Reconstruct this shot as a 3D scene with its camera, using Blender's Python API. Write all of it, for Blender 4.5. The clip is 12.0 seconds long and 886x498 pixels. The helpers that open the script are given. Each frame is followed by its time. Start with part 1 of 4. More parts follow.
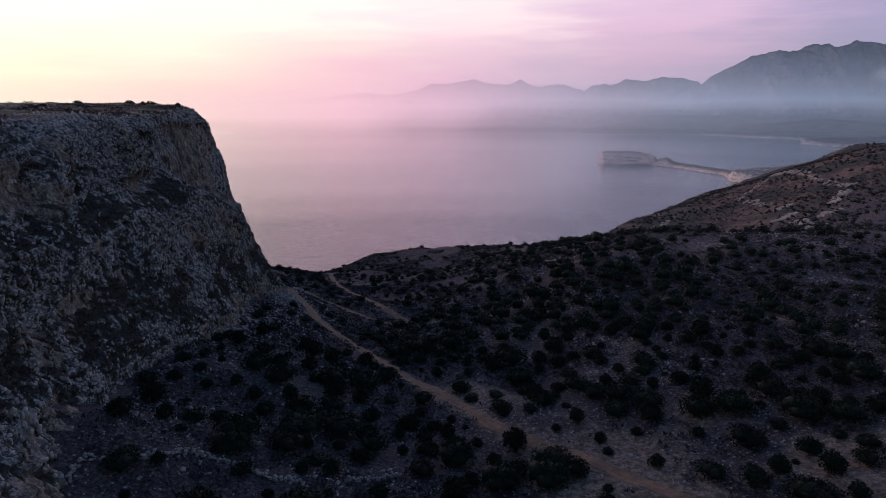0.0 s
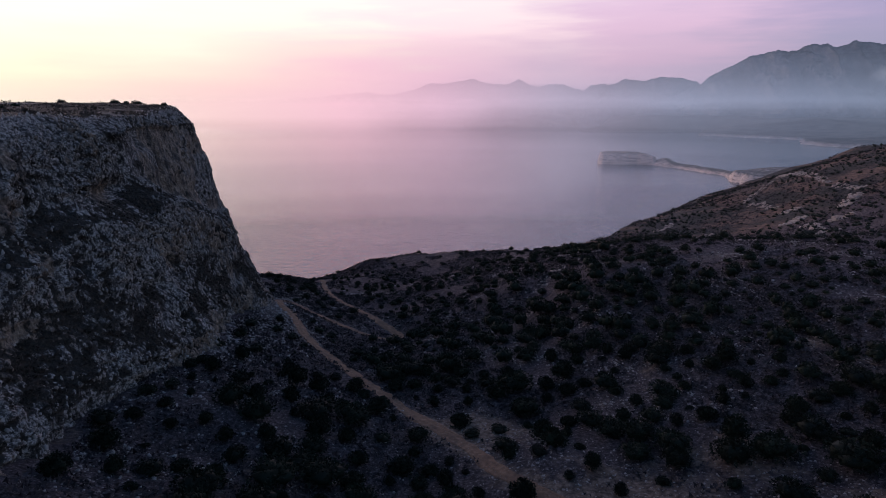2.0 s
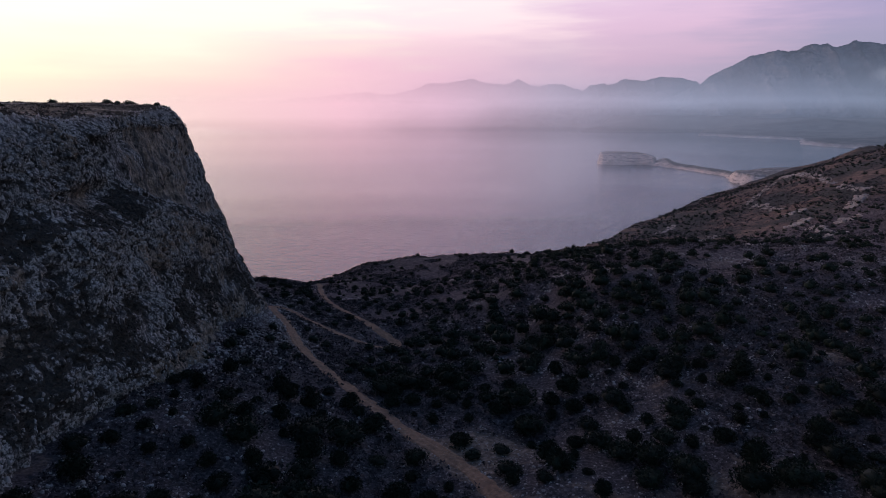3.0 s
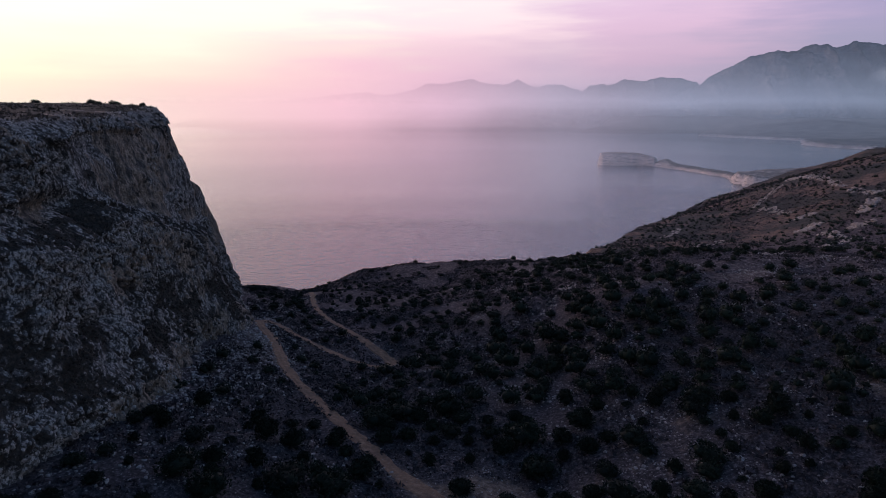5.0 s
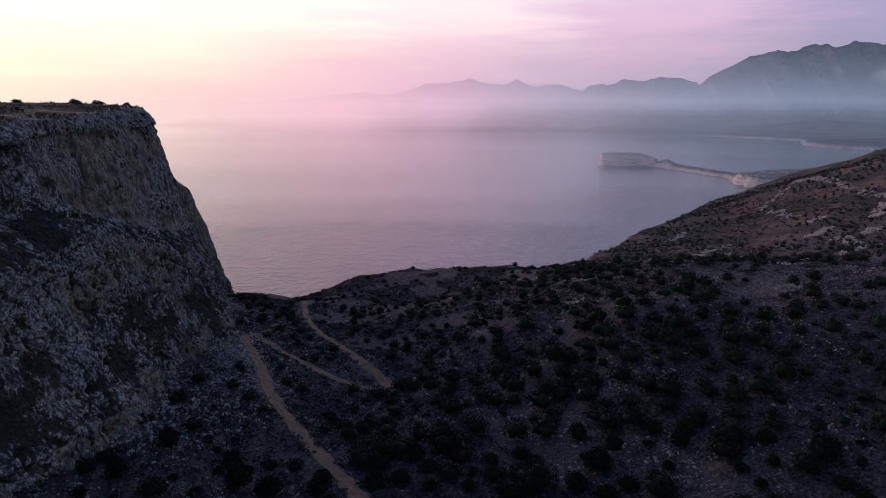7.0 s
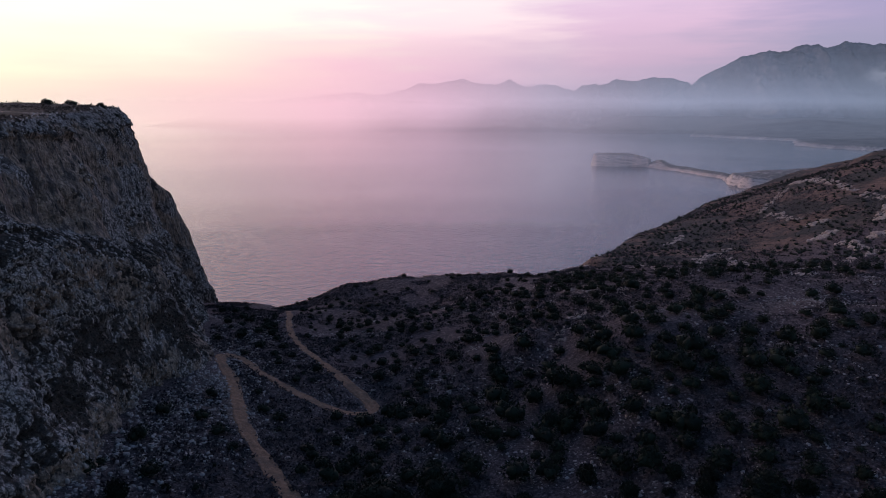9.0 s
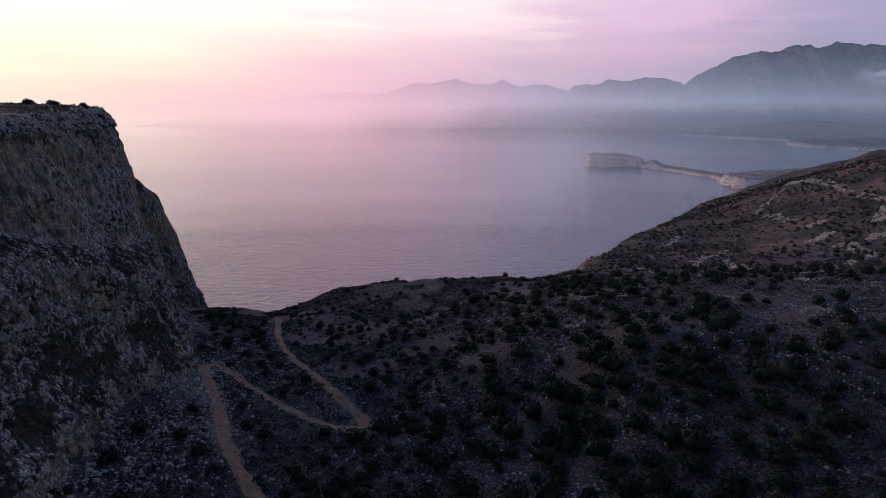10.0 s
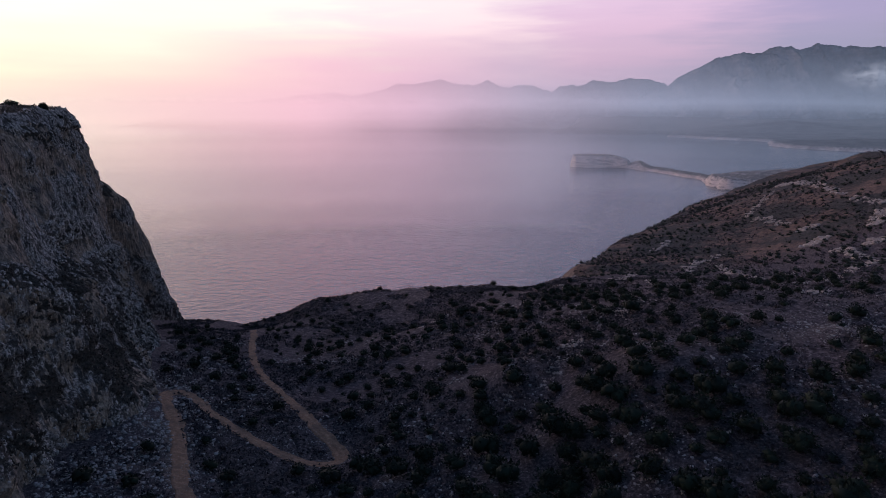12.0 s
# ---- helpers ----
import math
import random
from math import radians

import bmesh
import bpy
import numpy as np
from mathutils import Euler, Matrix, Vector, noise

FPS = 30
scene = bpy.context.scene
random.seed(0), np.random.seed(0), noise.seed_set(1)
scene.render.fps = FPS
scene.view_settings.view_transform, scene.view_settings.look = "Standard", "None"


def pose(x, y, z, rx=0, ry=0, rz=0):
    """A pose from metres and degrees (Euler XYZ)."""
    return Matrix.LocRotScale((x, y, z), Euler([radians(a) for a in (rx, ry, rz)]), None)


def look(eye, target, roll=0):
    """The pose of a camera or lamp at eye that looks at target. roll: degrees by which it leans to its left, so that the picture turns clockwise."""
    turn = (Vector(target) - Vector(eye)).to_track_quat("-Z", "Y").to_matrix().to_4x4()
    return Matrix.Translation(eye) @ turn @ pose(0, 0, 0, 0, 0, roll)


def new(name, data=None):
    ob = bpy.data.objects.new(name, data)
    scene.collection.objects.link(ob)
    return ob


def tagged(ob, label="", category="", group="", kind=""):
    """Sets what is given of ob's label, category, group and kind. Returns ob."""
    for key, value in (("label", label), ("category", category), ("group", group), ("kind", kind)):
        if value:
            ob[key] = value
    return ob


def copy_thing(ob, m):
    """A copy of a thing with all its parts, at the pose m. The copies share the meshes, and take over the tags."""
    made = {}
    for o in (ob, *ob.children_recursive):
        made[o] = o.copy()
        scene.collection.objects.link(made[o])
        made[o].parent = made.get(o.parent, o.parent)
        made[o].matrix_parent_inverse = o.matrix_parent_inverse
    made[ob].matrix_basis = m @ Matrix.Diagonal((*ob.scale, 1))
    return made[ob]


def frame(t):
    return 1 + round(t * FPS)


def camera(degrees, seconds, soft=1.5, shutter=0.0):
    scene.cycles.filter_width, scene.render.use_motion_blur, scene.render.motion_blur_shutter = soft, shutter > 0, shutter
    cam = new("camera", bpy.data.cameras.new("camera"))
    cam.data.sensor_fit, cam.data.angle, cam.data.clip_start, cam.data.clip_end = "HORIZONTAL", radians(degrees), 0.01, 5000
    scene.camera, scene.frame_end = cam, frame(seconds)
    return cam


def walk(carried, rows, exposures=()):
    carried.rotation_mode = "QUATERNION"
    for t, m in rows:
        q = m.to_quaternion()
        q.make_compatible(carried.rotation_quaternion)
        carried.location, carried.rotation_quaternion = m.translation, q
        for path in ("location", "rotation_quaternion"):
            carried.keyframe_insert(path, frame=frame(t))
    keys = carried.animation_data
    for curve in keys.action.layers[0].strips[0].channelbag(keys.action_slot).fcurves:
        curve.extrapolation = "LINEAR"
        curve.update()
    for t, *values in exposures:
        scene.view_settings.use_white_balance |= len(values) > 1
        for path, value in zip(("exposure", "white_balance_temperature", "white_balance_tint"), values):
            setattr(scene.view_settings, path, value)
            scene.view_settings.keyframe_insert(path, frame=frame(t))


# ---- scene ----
cam = camera(69.8, 12.0, soft=0.8)
METRES, EYE, TILT, LEAN, TURN = 90.0, 180.0, -13.1, 0.0, 0.0
ROWS = [
    (0.0, 0.0, 0.0, 0.0, 0.0, 0.0, -0.0),
    (0.5, 0.0004, 0.0391, 0.0093, -0.04, -0.0, -0.0),
    (1.0, 0.0008, 0.0815, 0.0195, -0.08, -0.02, -0.0),
    (1.5, 0.0014, 0.1206, 0.0289, -0.12, -0.02, -0.01),
    (2.0, 0.0021, 0.163, 0.0391, -0.16, -0.03, -0.03),
    (2.5, 0.0024, 0.2024, 0.0486, -0.19, -0.03, -0.03),
    (3.0, 0.003, 0.245, 0.0589, -0.22, -0.04, -0.04),
    (5.0, 0.0056, 0.4087, 0.0972, -0.3, -0.01, -0.05),
    (5.5, 0.0064, 0.4477, 0.1062, -0.31, -0.01, -0.05),
    (6.0, 0.0072, 0.4897, 0.1161, -0.34, -0.02, -0.05),
    (6.5, 0.0076, 0.5287, 0.125, -0.37, -0.01, -0.05),
    (7.0, 0.0084, 0.5707, 0.1346, -0.38, -0.02, -0.06),
    (9.0, 0.0132, 0.7312, 0.171, -1.04, -0.01, 0.09),
    (9.5, 0.0143, 0.7697, 0.18, -1.31, -0.01, 0.14),
    (10.0, 0.0152, 0.8116, 0.1895, -1.62, -0.01, 0.21),
    (10.5, 0.0163, 0.8503, 0.1985, -1.9, 0.0, 0.26),
    (11.0, 0.0176, 0.8925, 0.2084, -2.23, 0.01, 0.31),
    (11.5, 0.0193, 0.9314, 0.2173, -2.55, 0.03, 0.38),
    (12.0, 0.0205, 0.9735, 0.2274, -2.93, 0.03, 0.44),
]
walk(cam, [(t, pose(0, 0, EYE, TILT, LEAN, TURN) @ pose(METRES * x, METRES * y, METRES * z, 90 + pitch, roll, yaw)) for t, x, y, z, yaw, pitch, roll in ROWS],
     ((0.0, 0.03, 6350, 4.5), (12.0, 0.03, 6350, 4.5)))

# ---- world: the afterglow of a sunset to the left, ahead of the camera ----
GLOW_AZ = radians(-50.0)
GLOW = (math.sin(GLOW_AZ), math.cos(GLOW_AZ))


def build_world():
    world = bpy.data.worlds.new("dusk_sky")
    scene.world = world
    world.use_nodes = True
    nt = world.node_tree
    nt.nodes.clear()
    N, L = nt.nodes.new, nt.links.new

    def maths(op, a, b=None, clamp=False):
        n = N("ShaderNodeMath")
        n.operation, n.use_clamp = op, clamp
        for i, v in enumerate((a, b)):
            if v is None:
                continue
            if isinstance(v, (int, float)):
                n.inputs[i].default_value = v
            else:
                L(v, n.inputs[i])
        return n.outputs[0]

    def ramp(fac, stops, mode="EASE"):
        n = N("ShaderNodeValToRGB")
        n.color_ramp.interpolation = mode
        e = n.color_ramp.elements
        while len(e) < len(stops):
            e.new(0.5)
        for el, (p, c) in zip(e, stops):
            el.position, el.color = p, (*c, 1)
        L(fac, n.inputs[0])
        return n.outputs[0]

    def mix(fac, a, b):
        n = N("ShaderNodeMix")
        n.data_type = "RGBA"
        L(fac, n.inputs[0]), L(a, n.inputs[6]), L(b, n.inputs[7])
        return n.outputs[2]

    tc = N("ShaderNodeTexCoord")
    sep = N("ShaderNodeSeparateXYZ")
    L(tc.outputs["Generated"], sep.inputs[0])
    x, y, z = sep.outputs
    flat = maths("SQRT", maths("ADD", maths("MULTIPLY", x, x), maths("MULTIPLY", y, y)))
    flat = maths("MAXIMUM", flat, 0.02)
    toward = maths("DIVIDE", maths("ADD", maths("MULTIPLY", x, GLOW[0]), maths("MULTIPLY", y, GLOW[1])), flat)
    az = maths("MULTIPLY_ADD", toward, 0.5)
    az.node.inputs[2].default_value = 0.5
    elev = maths("DIVIDE", z, flat)
    # faint streaks of high cloud
    mp = N("ShaderNodeMapping")
    mp.inputs["Scale"].default_value = (3, 3, 26)
    L(tc.outputs["Generated"], mp.inputs[0])
    ns = N("ShaderNodeTexNoise")
    ns.inputs["Scale"].default_value, ns.inputs["Detail"].default_value = 2.2, 4
    L(mp.outputs[0], ns.inputs["Vector"])
    wob = maths("MULTIPLY", maths("SUBTRACT", ns.outputs[0], 0.5), 0.17)
    az2 = maths("ADD", az, wob, True)
    low = ramp(az2, LOW)
    mid = ramp(az2, MID)
    high = ramp(az2, HIGH)
    a = mix(maths("MULTIPLY", elev, 1 / 0.055, True), low, mid)
    b = mix(maths("MULTIPLY", maths("SUBTRACT", elev, 0.055), 1 / 0.1, True), a, high)
    zen = N("ShaderNodeRGB")
    zen.outputs[0].default_value = (*ZENITH, 1)
    b = mix(maths("POWER", maths("MULTIPLY", maths("SUBTRACT", elev, 0.15), 1 / 0.12, True), 0.8), b, ramp(az2, UPPER))
    c = mix(maths("MULTIPLY", maths("SUBTRACT", elev, 0.34), 1 / 0.7, True), b, zen.outputs[0])
    bg = N("ShaderNodeBackground")
    L(c, bg.inputs[0])
    bg.inputs[1].default_value = 1.0
    sky = N("ShaderNodeTexSky")
    sky.sky_type, sky.sun_disc = "NISHITA", False
    sky.sun_elevation, sky.sun_rotation = radians(1.0), GLOW_AZ
    bg2 = N("ShaderNodeBackground")
    L(sky.outputs[0], bg2.inputs[0])
    bg2.inputs[1].default_value = 0.05
    add = N("ShaderNodeAddShader")
    L(bg.outputs[0], add.inputs[0]), L(bg2.outputs[0], add.inputs[1])
    out = N("ShaderNodeOutputWorld")
    L(add.outputs[0], out.inputs[0])


# stops run from the side opposite the glow (0) to the glow (1)
LOW = ((0.0, (0.29, 0.285, 0.37)), (0.40, (0.32, 0.285, 0.37)), (0.54, (0.33, 0.32, 0.45)), (0.695, (0.54, 0.39, 0.54)),
       (0.82, (0.95, 0.55, 0.68)), (0.92, (1.0, 0.68, 0.65)), (1.0, (1.0, 0.91, 0.72)))
MID = ((0.0, (0.26, 0.265, 0.36)), (0.40, (0.30, 0.275, 0.375)), (0.54, (0.35, 0.315, 0.50)), (0.695, (0.66, 0.412, 0.61)),
       (0.82, (0.96, 0.61, 0.75)), (0.92, (1.0, 0.88, 0.78)), (1.0, (1.0, 0.98, 0.84)))
HIGH = ((0.0, (0.17, 0.195, 0.30)), (0.40, (0.21, 0.22, 0.34)), (0.54, (0.405, 0.322, 0.57)), (0.695, (0.77, 0.525, 0.74)),
        (0.82, (1.0, 0.83, 0.87)), (0.92, (1.0, 0.975, 0.92)), (1.0, (1.0, 1.0, 0.97)))
UPPER = ((0.0, (0.060, 0.095, 0.20)), (0.40, (0.11, 0.16, 0.31)), (0.54, (0.25, 0.29, 0.48)), (0.695, (0.44, 0.40, 0.62)),
         (0.82, (0.92, 0.60, 0.82)), (0.92, (1.0, 0.70, 0.84)), (1.0, (1.0, 0.76, 0.82)))
ZENITH = (0.050, 0.105, 0.25)
build_world()
sun = new("sun", bpy.data.lights.new("sun", "SUN"))
sun.data.energy, sun.data.angle, sun.data.color = 0.6, radians(20), (1.0, 0.66, 0.52)
sun.matrix_world = look((0, 0, 300), (-300 * GLOW[0], -300 * GLOW[1], 300 - 300 * math.tan(radians(9))))


# ---- materials ----
class Mat:
    """A node material with short ways to add noise, ramps and bump."""

    def __init__(self, name, rough=0.9):
        self.m = bpy.data.materials.new(name)
        self.m.use_nodes = True
        self.nt = self.m.node_tree
        self.b = self.nt.nodes["Principled BSDF"]
        self.b.inputs["Roughness"].default_value = rough
        self.b.inputs["Specular IOR Level"].default_value = 0.2
        self.co = self.N("ShaderNodeTexCoord").outputs["Object"]

    def N(self, kind):
        return self.nt.nodes.new(kind)

    def L(self, a, b):
        self.nt.links.new(a, b)

    def noise(self, scale, detail=5, rough=0.6, stretch=(1, 1, 1)):
        mp = self.N("ShaderNodeMapping")
        mp.inputs["Scale"].default_value = stretch
        self.L(self.co, mp.inputs[0])
        n = self.N("ShaderNodeTexNoise")
        n.inputs["Scale"].default_value, n.inputs["Detail"].default_value, n.inputs["Roughness"].default_value = scale, detail, rough
        self.L(mp.outputs[0], n.inputs["Vector"])
        return n.outputs[0]

    def voronoi(self, scale, stretch=(1, 1, 1), feature="F1"):
        mp = self.N("ShaderNodeMapping")
        mp.inputs["Scale"].default_value = stretch
        self.L(self.co, mp.inputs[0])
        n = self.N("ShaderNodeTexVoronoi")
        n.feature = feature
        n.inputs["Scale"].default_value = scale
        self.L(mp.outputs[0], n.inputs["Vector"])
        return n.outputs["Distance"]

    def ramp(self, fac, stops, mode="LINEAR"):
        n = self.N("ShaderNodeValToRGB")
        n.color_ramp.interpolation = mode
        e = n.color_ramp.elements
        while len(e) < len(stops):
            e.new(0.5)
        for el, (p, c) in zip(e, stops):
            el.position, el.color = p, ((c, c, c, 1) if isinstance(c, (int, float)) else (*c, 1))
        self.L(fac, n.inputs[0])
        return n.outputs[0]

    def mix(self, fac, a, b, mode="MIX"):
        n = self.N("ShaderNodeMix")
        n.data_type, n.blend_type = "RGBA", mode
        for v, s in ((fac, n.inputs[0]), (a, n.inputs[6]), (b, n.inputs[7])):
            if isinstance(v, (int, float)):
                s.default_value = v
            elif isinstance(v, tuple):
                s.default_value = (*v, 1)
            else:
                self.L(v, s)
        return n.outputs[2]

    def math(self, op, a, b=0.0, clamp=False):
        n = self.N("ShaderNodeMath")
        n.operation, n.use_clamp = op, clamp
        for i, v in enumerate((a, b)):
            if isinstance(v, (int, float)):
                n.inputs[i].default_value = v
            else:
                self.L(v, n.inputs[i])
        return n.outputs[0]

    def up(self):
        """How far the surface faces upwards."""
        s = self.N("ShaderNodeSeparateXYZ")
        self.L(self.N("ShaderNodeNewGeometry").outputs["Normal"], s.inputs[0])
        return s.outputs[2]

    def axis(self, i):
        s = self.N("ShaderNodeSeparateXYZ")
        self.L(self.co, s.inputs[0])
        return s.outputs[i]

    def island(self):
        return self.N("ShaderNodeNewGeometry").outputs["Random Per Island"]

    def each(self):
        return self.N("ShaderNodeObjectInfo").outputs["Random"]

    def colour(self, c):
        if isinstance(c, tuple):
            self.b.inputs["Base Color"].default_value = (*c, 1)
        else:
            self.L(c, self.b.inputs["Base Color"])
        return self

    def bump(self, height, distance, strength=1.0):
        n = self.N("ShaderNodeBump")
        n.inputs["Distance"].default_value, n.inputs["Strength"].default_value = distance, strength
        self.L(height, n.inputs["Height"])
        self.L(n.outputs[0], self.b.inputs["Normal"])
        return self


def ground_material():
    m = Mat("dry_hillside", 0.95)
    soil = m.ramp(m.noise(0.9, 8, 0.7), ((0.36, (0.075, 0.058, 0.049)), (0.5, (0.20, 0.150, 0.119)), (0.66, (0.40, 0.315, 0.255))))
    litter = m.ramp(m.noise(1.6, 8, 0.75), ((0.36, (0.023, 0.020, 0.023)), (0.51, (0.072, 0.062, 0.067)), (0.66, (0.24, 0.208, 0.212))))
    stone = m.ramp(m.noise(2.5, 6), ((0.35, (0.16, 0.15, 0.145)), (0.7, (0.36, 0.34, 0.32))))
    at = m.N("ShaderNodeAttribute")
    at.attribute_name = "bare"
    bare = m.ramp(m.math("ADD", at.outputs["Fac"], m.math("MULTIPLY", m.math("SUBTRACT", m.noise(0.35, 7, 0.7), 0.5), 0.9)), ((0.42, 0.0), (0.62, 1.0)))
    c = m.mix(bare, litter, soil)
    # pale heath on the farther shoulder and round the saddle, distance haze painted in
    hazed_heath = m.ramp(m.math("ADD", m.math("ADD", m.math("MULTIPLY", m.axis(1), 0.001), m.math("MULTIPLY", m.axis(0), 0.0004)), m.math("MULTIPLY", m.noise(0.03, 5), 0.12)), ((0.26, 0.0), (0.325, 0.85)))
    c = m.mix(hazed_heath, c, m.ramp(m.noise(0.8, 8, 0.72), ((0.36, (0.028, 0.022, 0.025)), (0.51, (0.103, 0.080, 0.085)), (0.66, (0.30, 0.238, 0.23)))))
    # gravel and small stones gather in drifts
    grit = m.ramp(m.voronoi(1.1), ((0.12, 1.0), (0.30, 0.0)))
    drift = m.ramp(m.noise(0.11, 5, 0.65), ((0.53, 0.0), (0.70, 0.9)))
    c = m.mix(m.math("MULTIPLY", grit, drift), c, stone)
    # reddish earth on the hill over the sea
    red = m.ramp(m.math("ADD", m.math("MULTIPLY", m.axis(1), 0.001), m.math("MULTIPLY", m.noise(0.02, 4), 0.1)), ((0.49, 0.0), (0.53, 1.0)))
    c = m.mix(m.math("MULTIPLY", red, 0.9), c, m.mix(m.ramp(m.noise(0.25, 8, 0.75), ((0.38, 0.0), (0.62, 1.0))), (0.085, 0.064, 0.056), (0.29, 0.185, 0.142)))
    shrubby = m.ramp(m.noise(0.022, 7, 0.68), ((0.43, 0.0), (0.53, 0.85)))
    c = m.mix(m.math("MULTIPLY", shrubby, red), c, m.ramp(m.noise(0.5, 6, 0.7), ((0.35, (0.026, 0.032, 0.031)), (0.7, (0.095, 0.095, 0.09)))))
    # rock where the slope is steep
    steep = m.ramp(m.up(), ((0.62, 1.0), (0.80, 0.0)))
    c = m.mix(steep, c, m.ramp(m.noise(0.5, 8, 0.7), ((0.3, (0.12, 0.085, 0.07)), (0.7, (0.33, 0.26, 0.22)))))
    m.colour(c)
    m.bump(m.mix(0.5, m.noise(0.8, 8, 0.75), m.noise(3.5, 6, 0.7)), 0.7)
    return m.m


def cliff_material():
    m = Mat("weathered_limestone", 0.92)

    def given(name):
        at = m.N("ShaderNodeAttribute")
        at.attribute_name = name
        return at.outputs["Fac"]

    # bleached knobs; the hollows between them darkened as if in shade
    pale = m.math("ADD", m.noise(1.4, 7, 0.72), m.math("MULTIPLY", m.math("SUBTRACT", 0.30, given("scrub")), 0.30))
    grey = m.ramp(pale, ((0.40, (0.042, 0.037, 0.034)), (0.50, (0.185, 0.163, 0.147)), (0.62, (0.60, 0.53, 0.475))))
    tan = m.ramp(m.noise(1.2, 8, 0.72, (1, 1, 0.35)), ((0.36, (0.13, 0.094, 0.070)), (0.5, (0.37, 0.272, 0.200)), (0.66, (0.66, 0.50, 0.375))))
    warm = m.ramp(m.math("ADD", given("fresh"), m.math("MULTIPLY", m.math("SUBTRACT", m.noise(0.22, 6, 0.7, (1, 1, 0.4)), 0.5), 1.6)), ((0.40, 0.0), (0.54, 0.95)))
    # solution pits and stains on the clean walls
    pits = m.math("MULTIPLY", m.ramp(m.voronoi(1.15, (1, 1, 0.55)), ((0.18, 1.0), (0.32, 0.0))), m.ramp(m.noise(0.22, 4, 0.6), ((0.42, 0.0), (0.56, 0.9))))
    tan = m.mix(pits, tan, (0.050, 0.044, 0.042))
    tan = m.mix(m.ramp(m.noise(0.33, 7, 0.72, (1, 1, 0.4)), ((0.50, 0.0), (0.62, 0.75))), tan, (0.165, 0.145, 0.135))
    c = m.mix(warm, grey, tan)
    # dark water streaks run down the face
    streak = m.ramp(m.noise(0.45, 6, 0.65, (1, 1, 0.10)), ((0.38, 0.75), (0.47, 0.0)))
    c = m.mix(streak, c, (0.085, 0.078, 0.076))
    # thin upright cracks
    crack = m.ramp(m.noise(1.1, 5, 0.6, (1, 1, 0.16)), ((0.36, 0.9), (0.41, 0.0)))
    c = m.mix(crack, c, (0.030, 0.028, 0.028))
    # cushions of dark growth rooted in the cracks
    clumps = m.ramp(m.noise(0.75, 7, 0.74, (1, 1, 0.65)), ((0.515, 0.0), (0.555, 0.85)))
    c = m.mix(m.math("MULTIPLY", clumps, m.ramp(warm, ((0.0, 1.0), (0.9, 0.45)))), c, (0.036, 0.033, 0.030))
    # dark noise specks stand in for the small shadows between bumps
    shade_specks = m.ramp(m.noise(2.3, 6, 0.7), ((0.45, 0.85), (0.50, 0.0)))
    c = m.mix(m.math("MULTIPLY", shade_specks, m.ramp(warm, ((0.0, 1.0), (0.9, 0.25)))), c, (0.050, 0.044, 0.042))
    # one dark mask holds the scrub and the shade painted between knobs
    scrub_shade = m.math("ADD", given("scrub"), m.math("MULTIPLY", m.math("SUBTRACT", m.noise(1.3, 6, 0.75), 0.5), 1.5))
    c = m.mix(m.ramp(scrub_shade, ((0.36, 0.0), (0.42, 1.0))), c,
              m.ramp(m.noise(1.5, 7, 0.7), ((0.3, (0.026, 0.025, 0.022)), (0.55, (0.072, 0.060, 0.051)), (0.75, (0.18, 0.136, 0.106)))))
    m.colour(c)
    m.bump(m.mix(0.5, m.noise(2.0, 7, 0.7), m.voronoi(1.6)), 0.55)
    return m.m


def plain_stone(name, dark, light, scale=1.5, bump=0.1):
    m = Mat(name, 0.9)
    c = m.ramp(m.noise(scale, 8, 0.7), ((0.3, dark), (0.72, light)))
    m.colour(c)
    m.bump(m.noise(scale * 2.5, 7, 0.7), bump)
    return m.m


def far_land(name, soil, scrub, rock, scale, lo=0.55, hi=0.85, relief=0.35, grown_over=None):
    """Soil and scrub with rock on steep ground; grown_over: the stretch of y past which the rock is overgrown."""
    m = Mat(name, 0.95)
    c = m.mix(m.ramp(m.noise(scale, 9, 0.7), ((0.4, 0.0), (0.6, 1.0))), scrub, soil)
    bare = m.ramp(m.up(), ((lo, 1.0), (hi, 0.0)))
    if grown_over:
        near, far = (v / 5000 for v in grown_over)
        bare = m.math("MULTIPLY", bare, m.ramp(m.math("DIVIDE", m.axis(1), 5000.0), ((near, 1.0), (far, 0.12))))
    c = m.mix(bare, c, m.mix(m.ramp(m.noise(scale * 3, 8, 0.7), ((0.35, 0.0), (0.65, 1.0))), tuple(v * 0.55 for v in rock), rock))
    m.colour(c)
    m.bump(m.noise(scale * 2, 8, 0.7), relief / scale)
    return m.m


def bedded_cape():
    """Pale sea cliffs in level beds, thin brown cover on top."""
    m = Mat("bedded_cape_rock", 0.95)
    cover = m.ramp(m.noise(0.06, 9, 0.72), ((0.38, (0.12, 0.105, 0.095)), (0.52, (0.22, 0.185, 0.165)), (0.66, (0.48, 0.40, 0.36))))
    beds = m.ramp(m.noise(0.045, 9, 0.75, (1, 1, 5.0)), ((0.38, (0.34, 0.270, 0.235)), (0.48, (0.70, 0.56, 0.50)), (0.64, (0.90, 0.74, 0.66))))
    m.colour(m.mix(m.ramp(m.up(), ((0.70, 1.0), (0.92, 0.0))), cover, beds))
    m.bump(m.noise(0.12, 8, 0.72, (1, 1, 2.5)), 3.0)
    return m.m


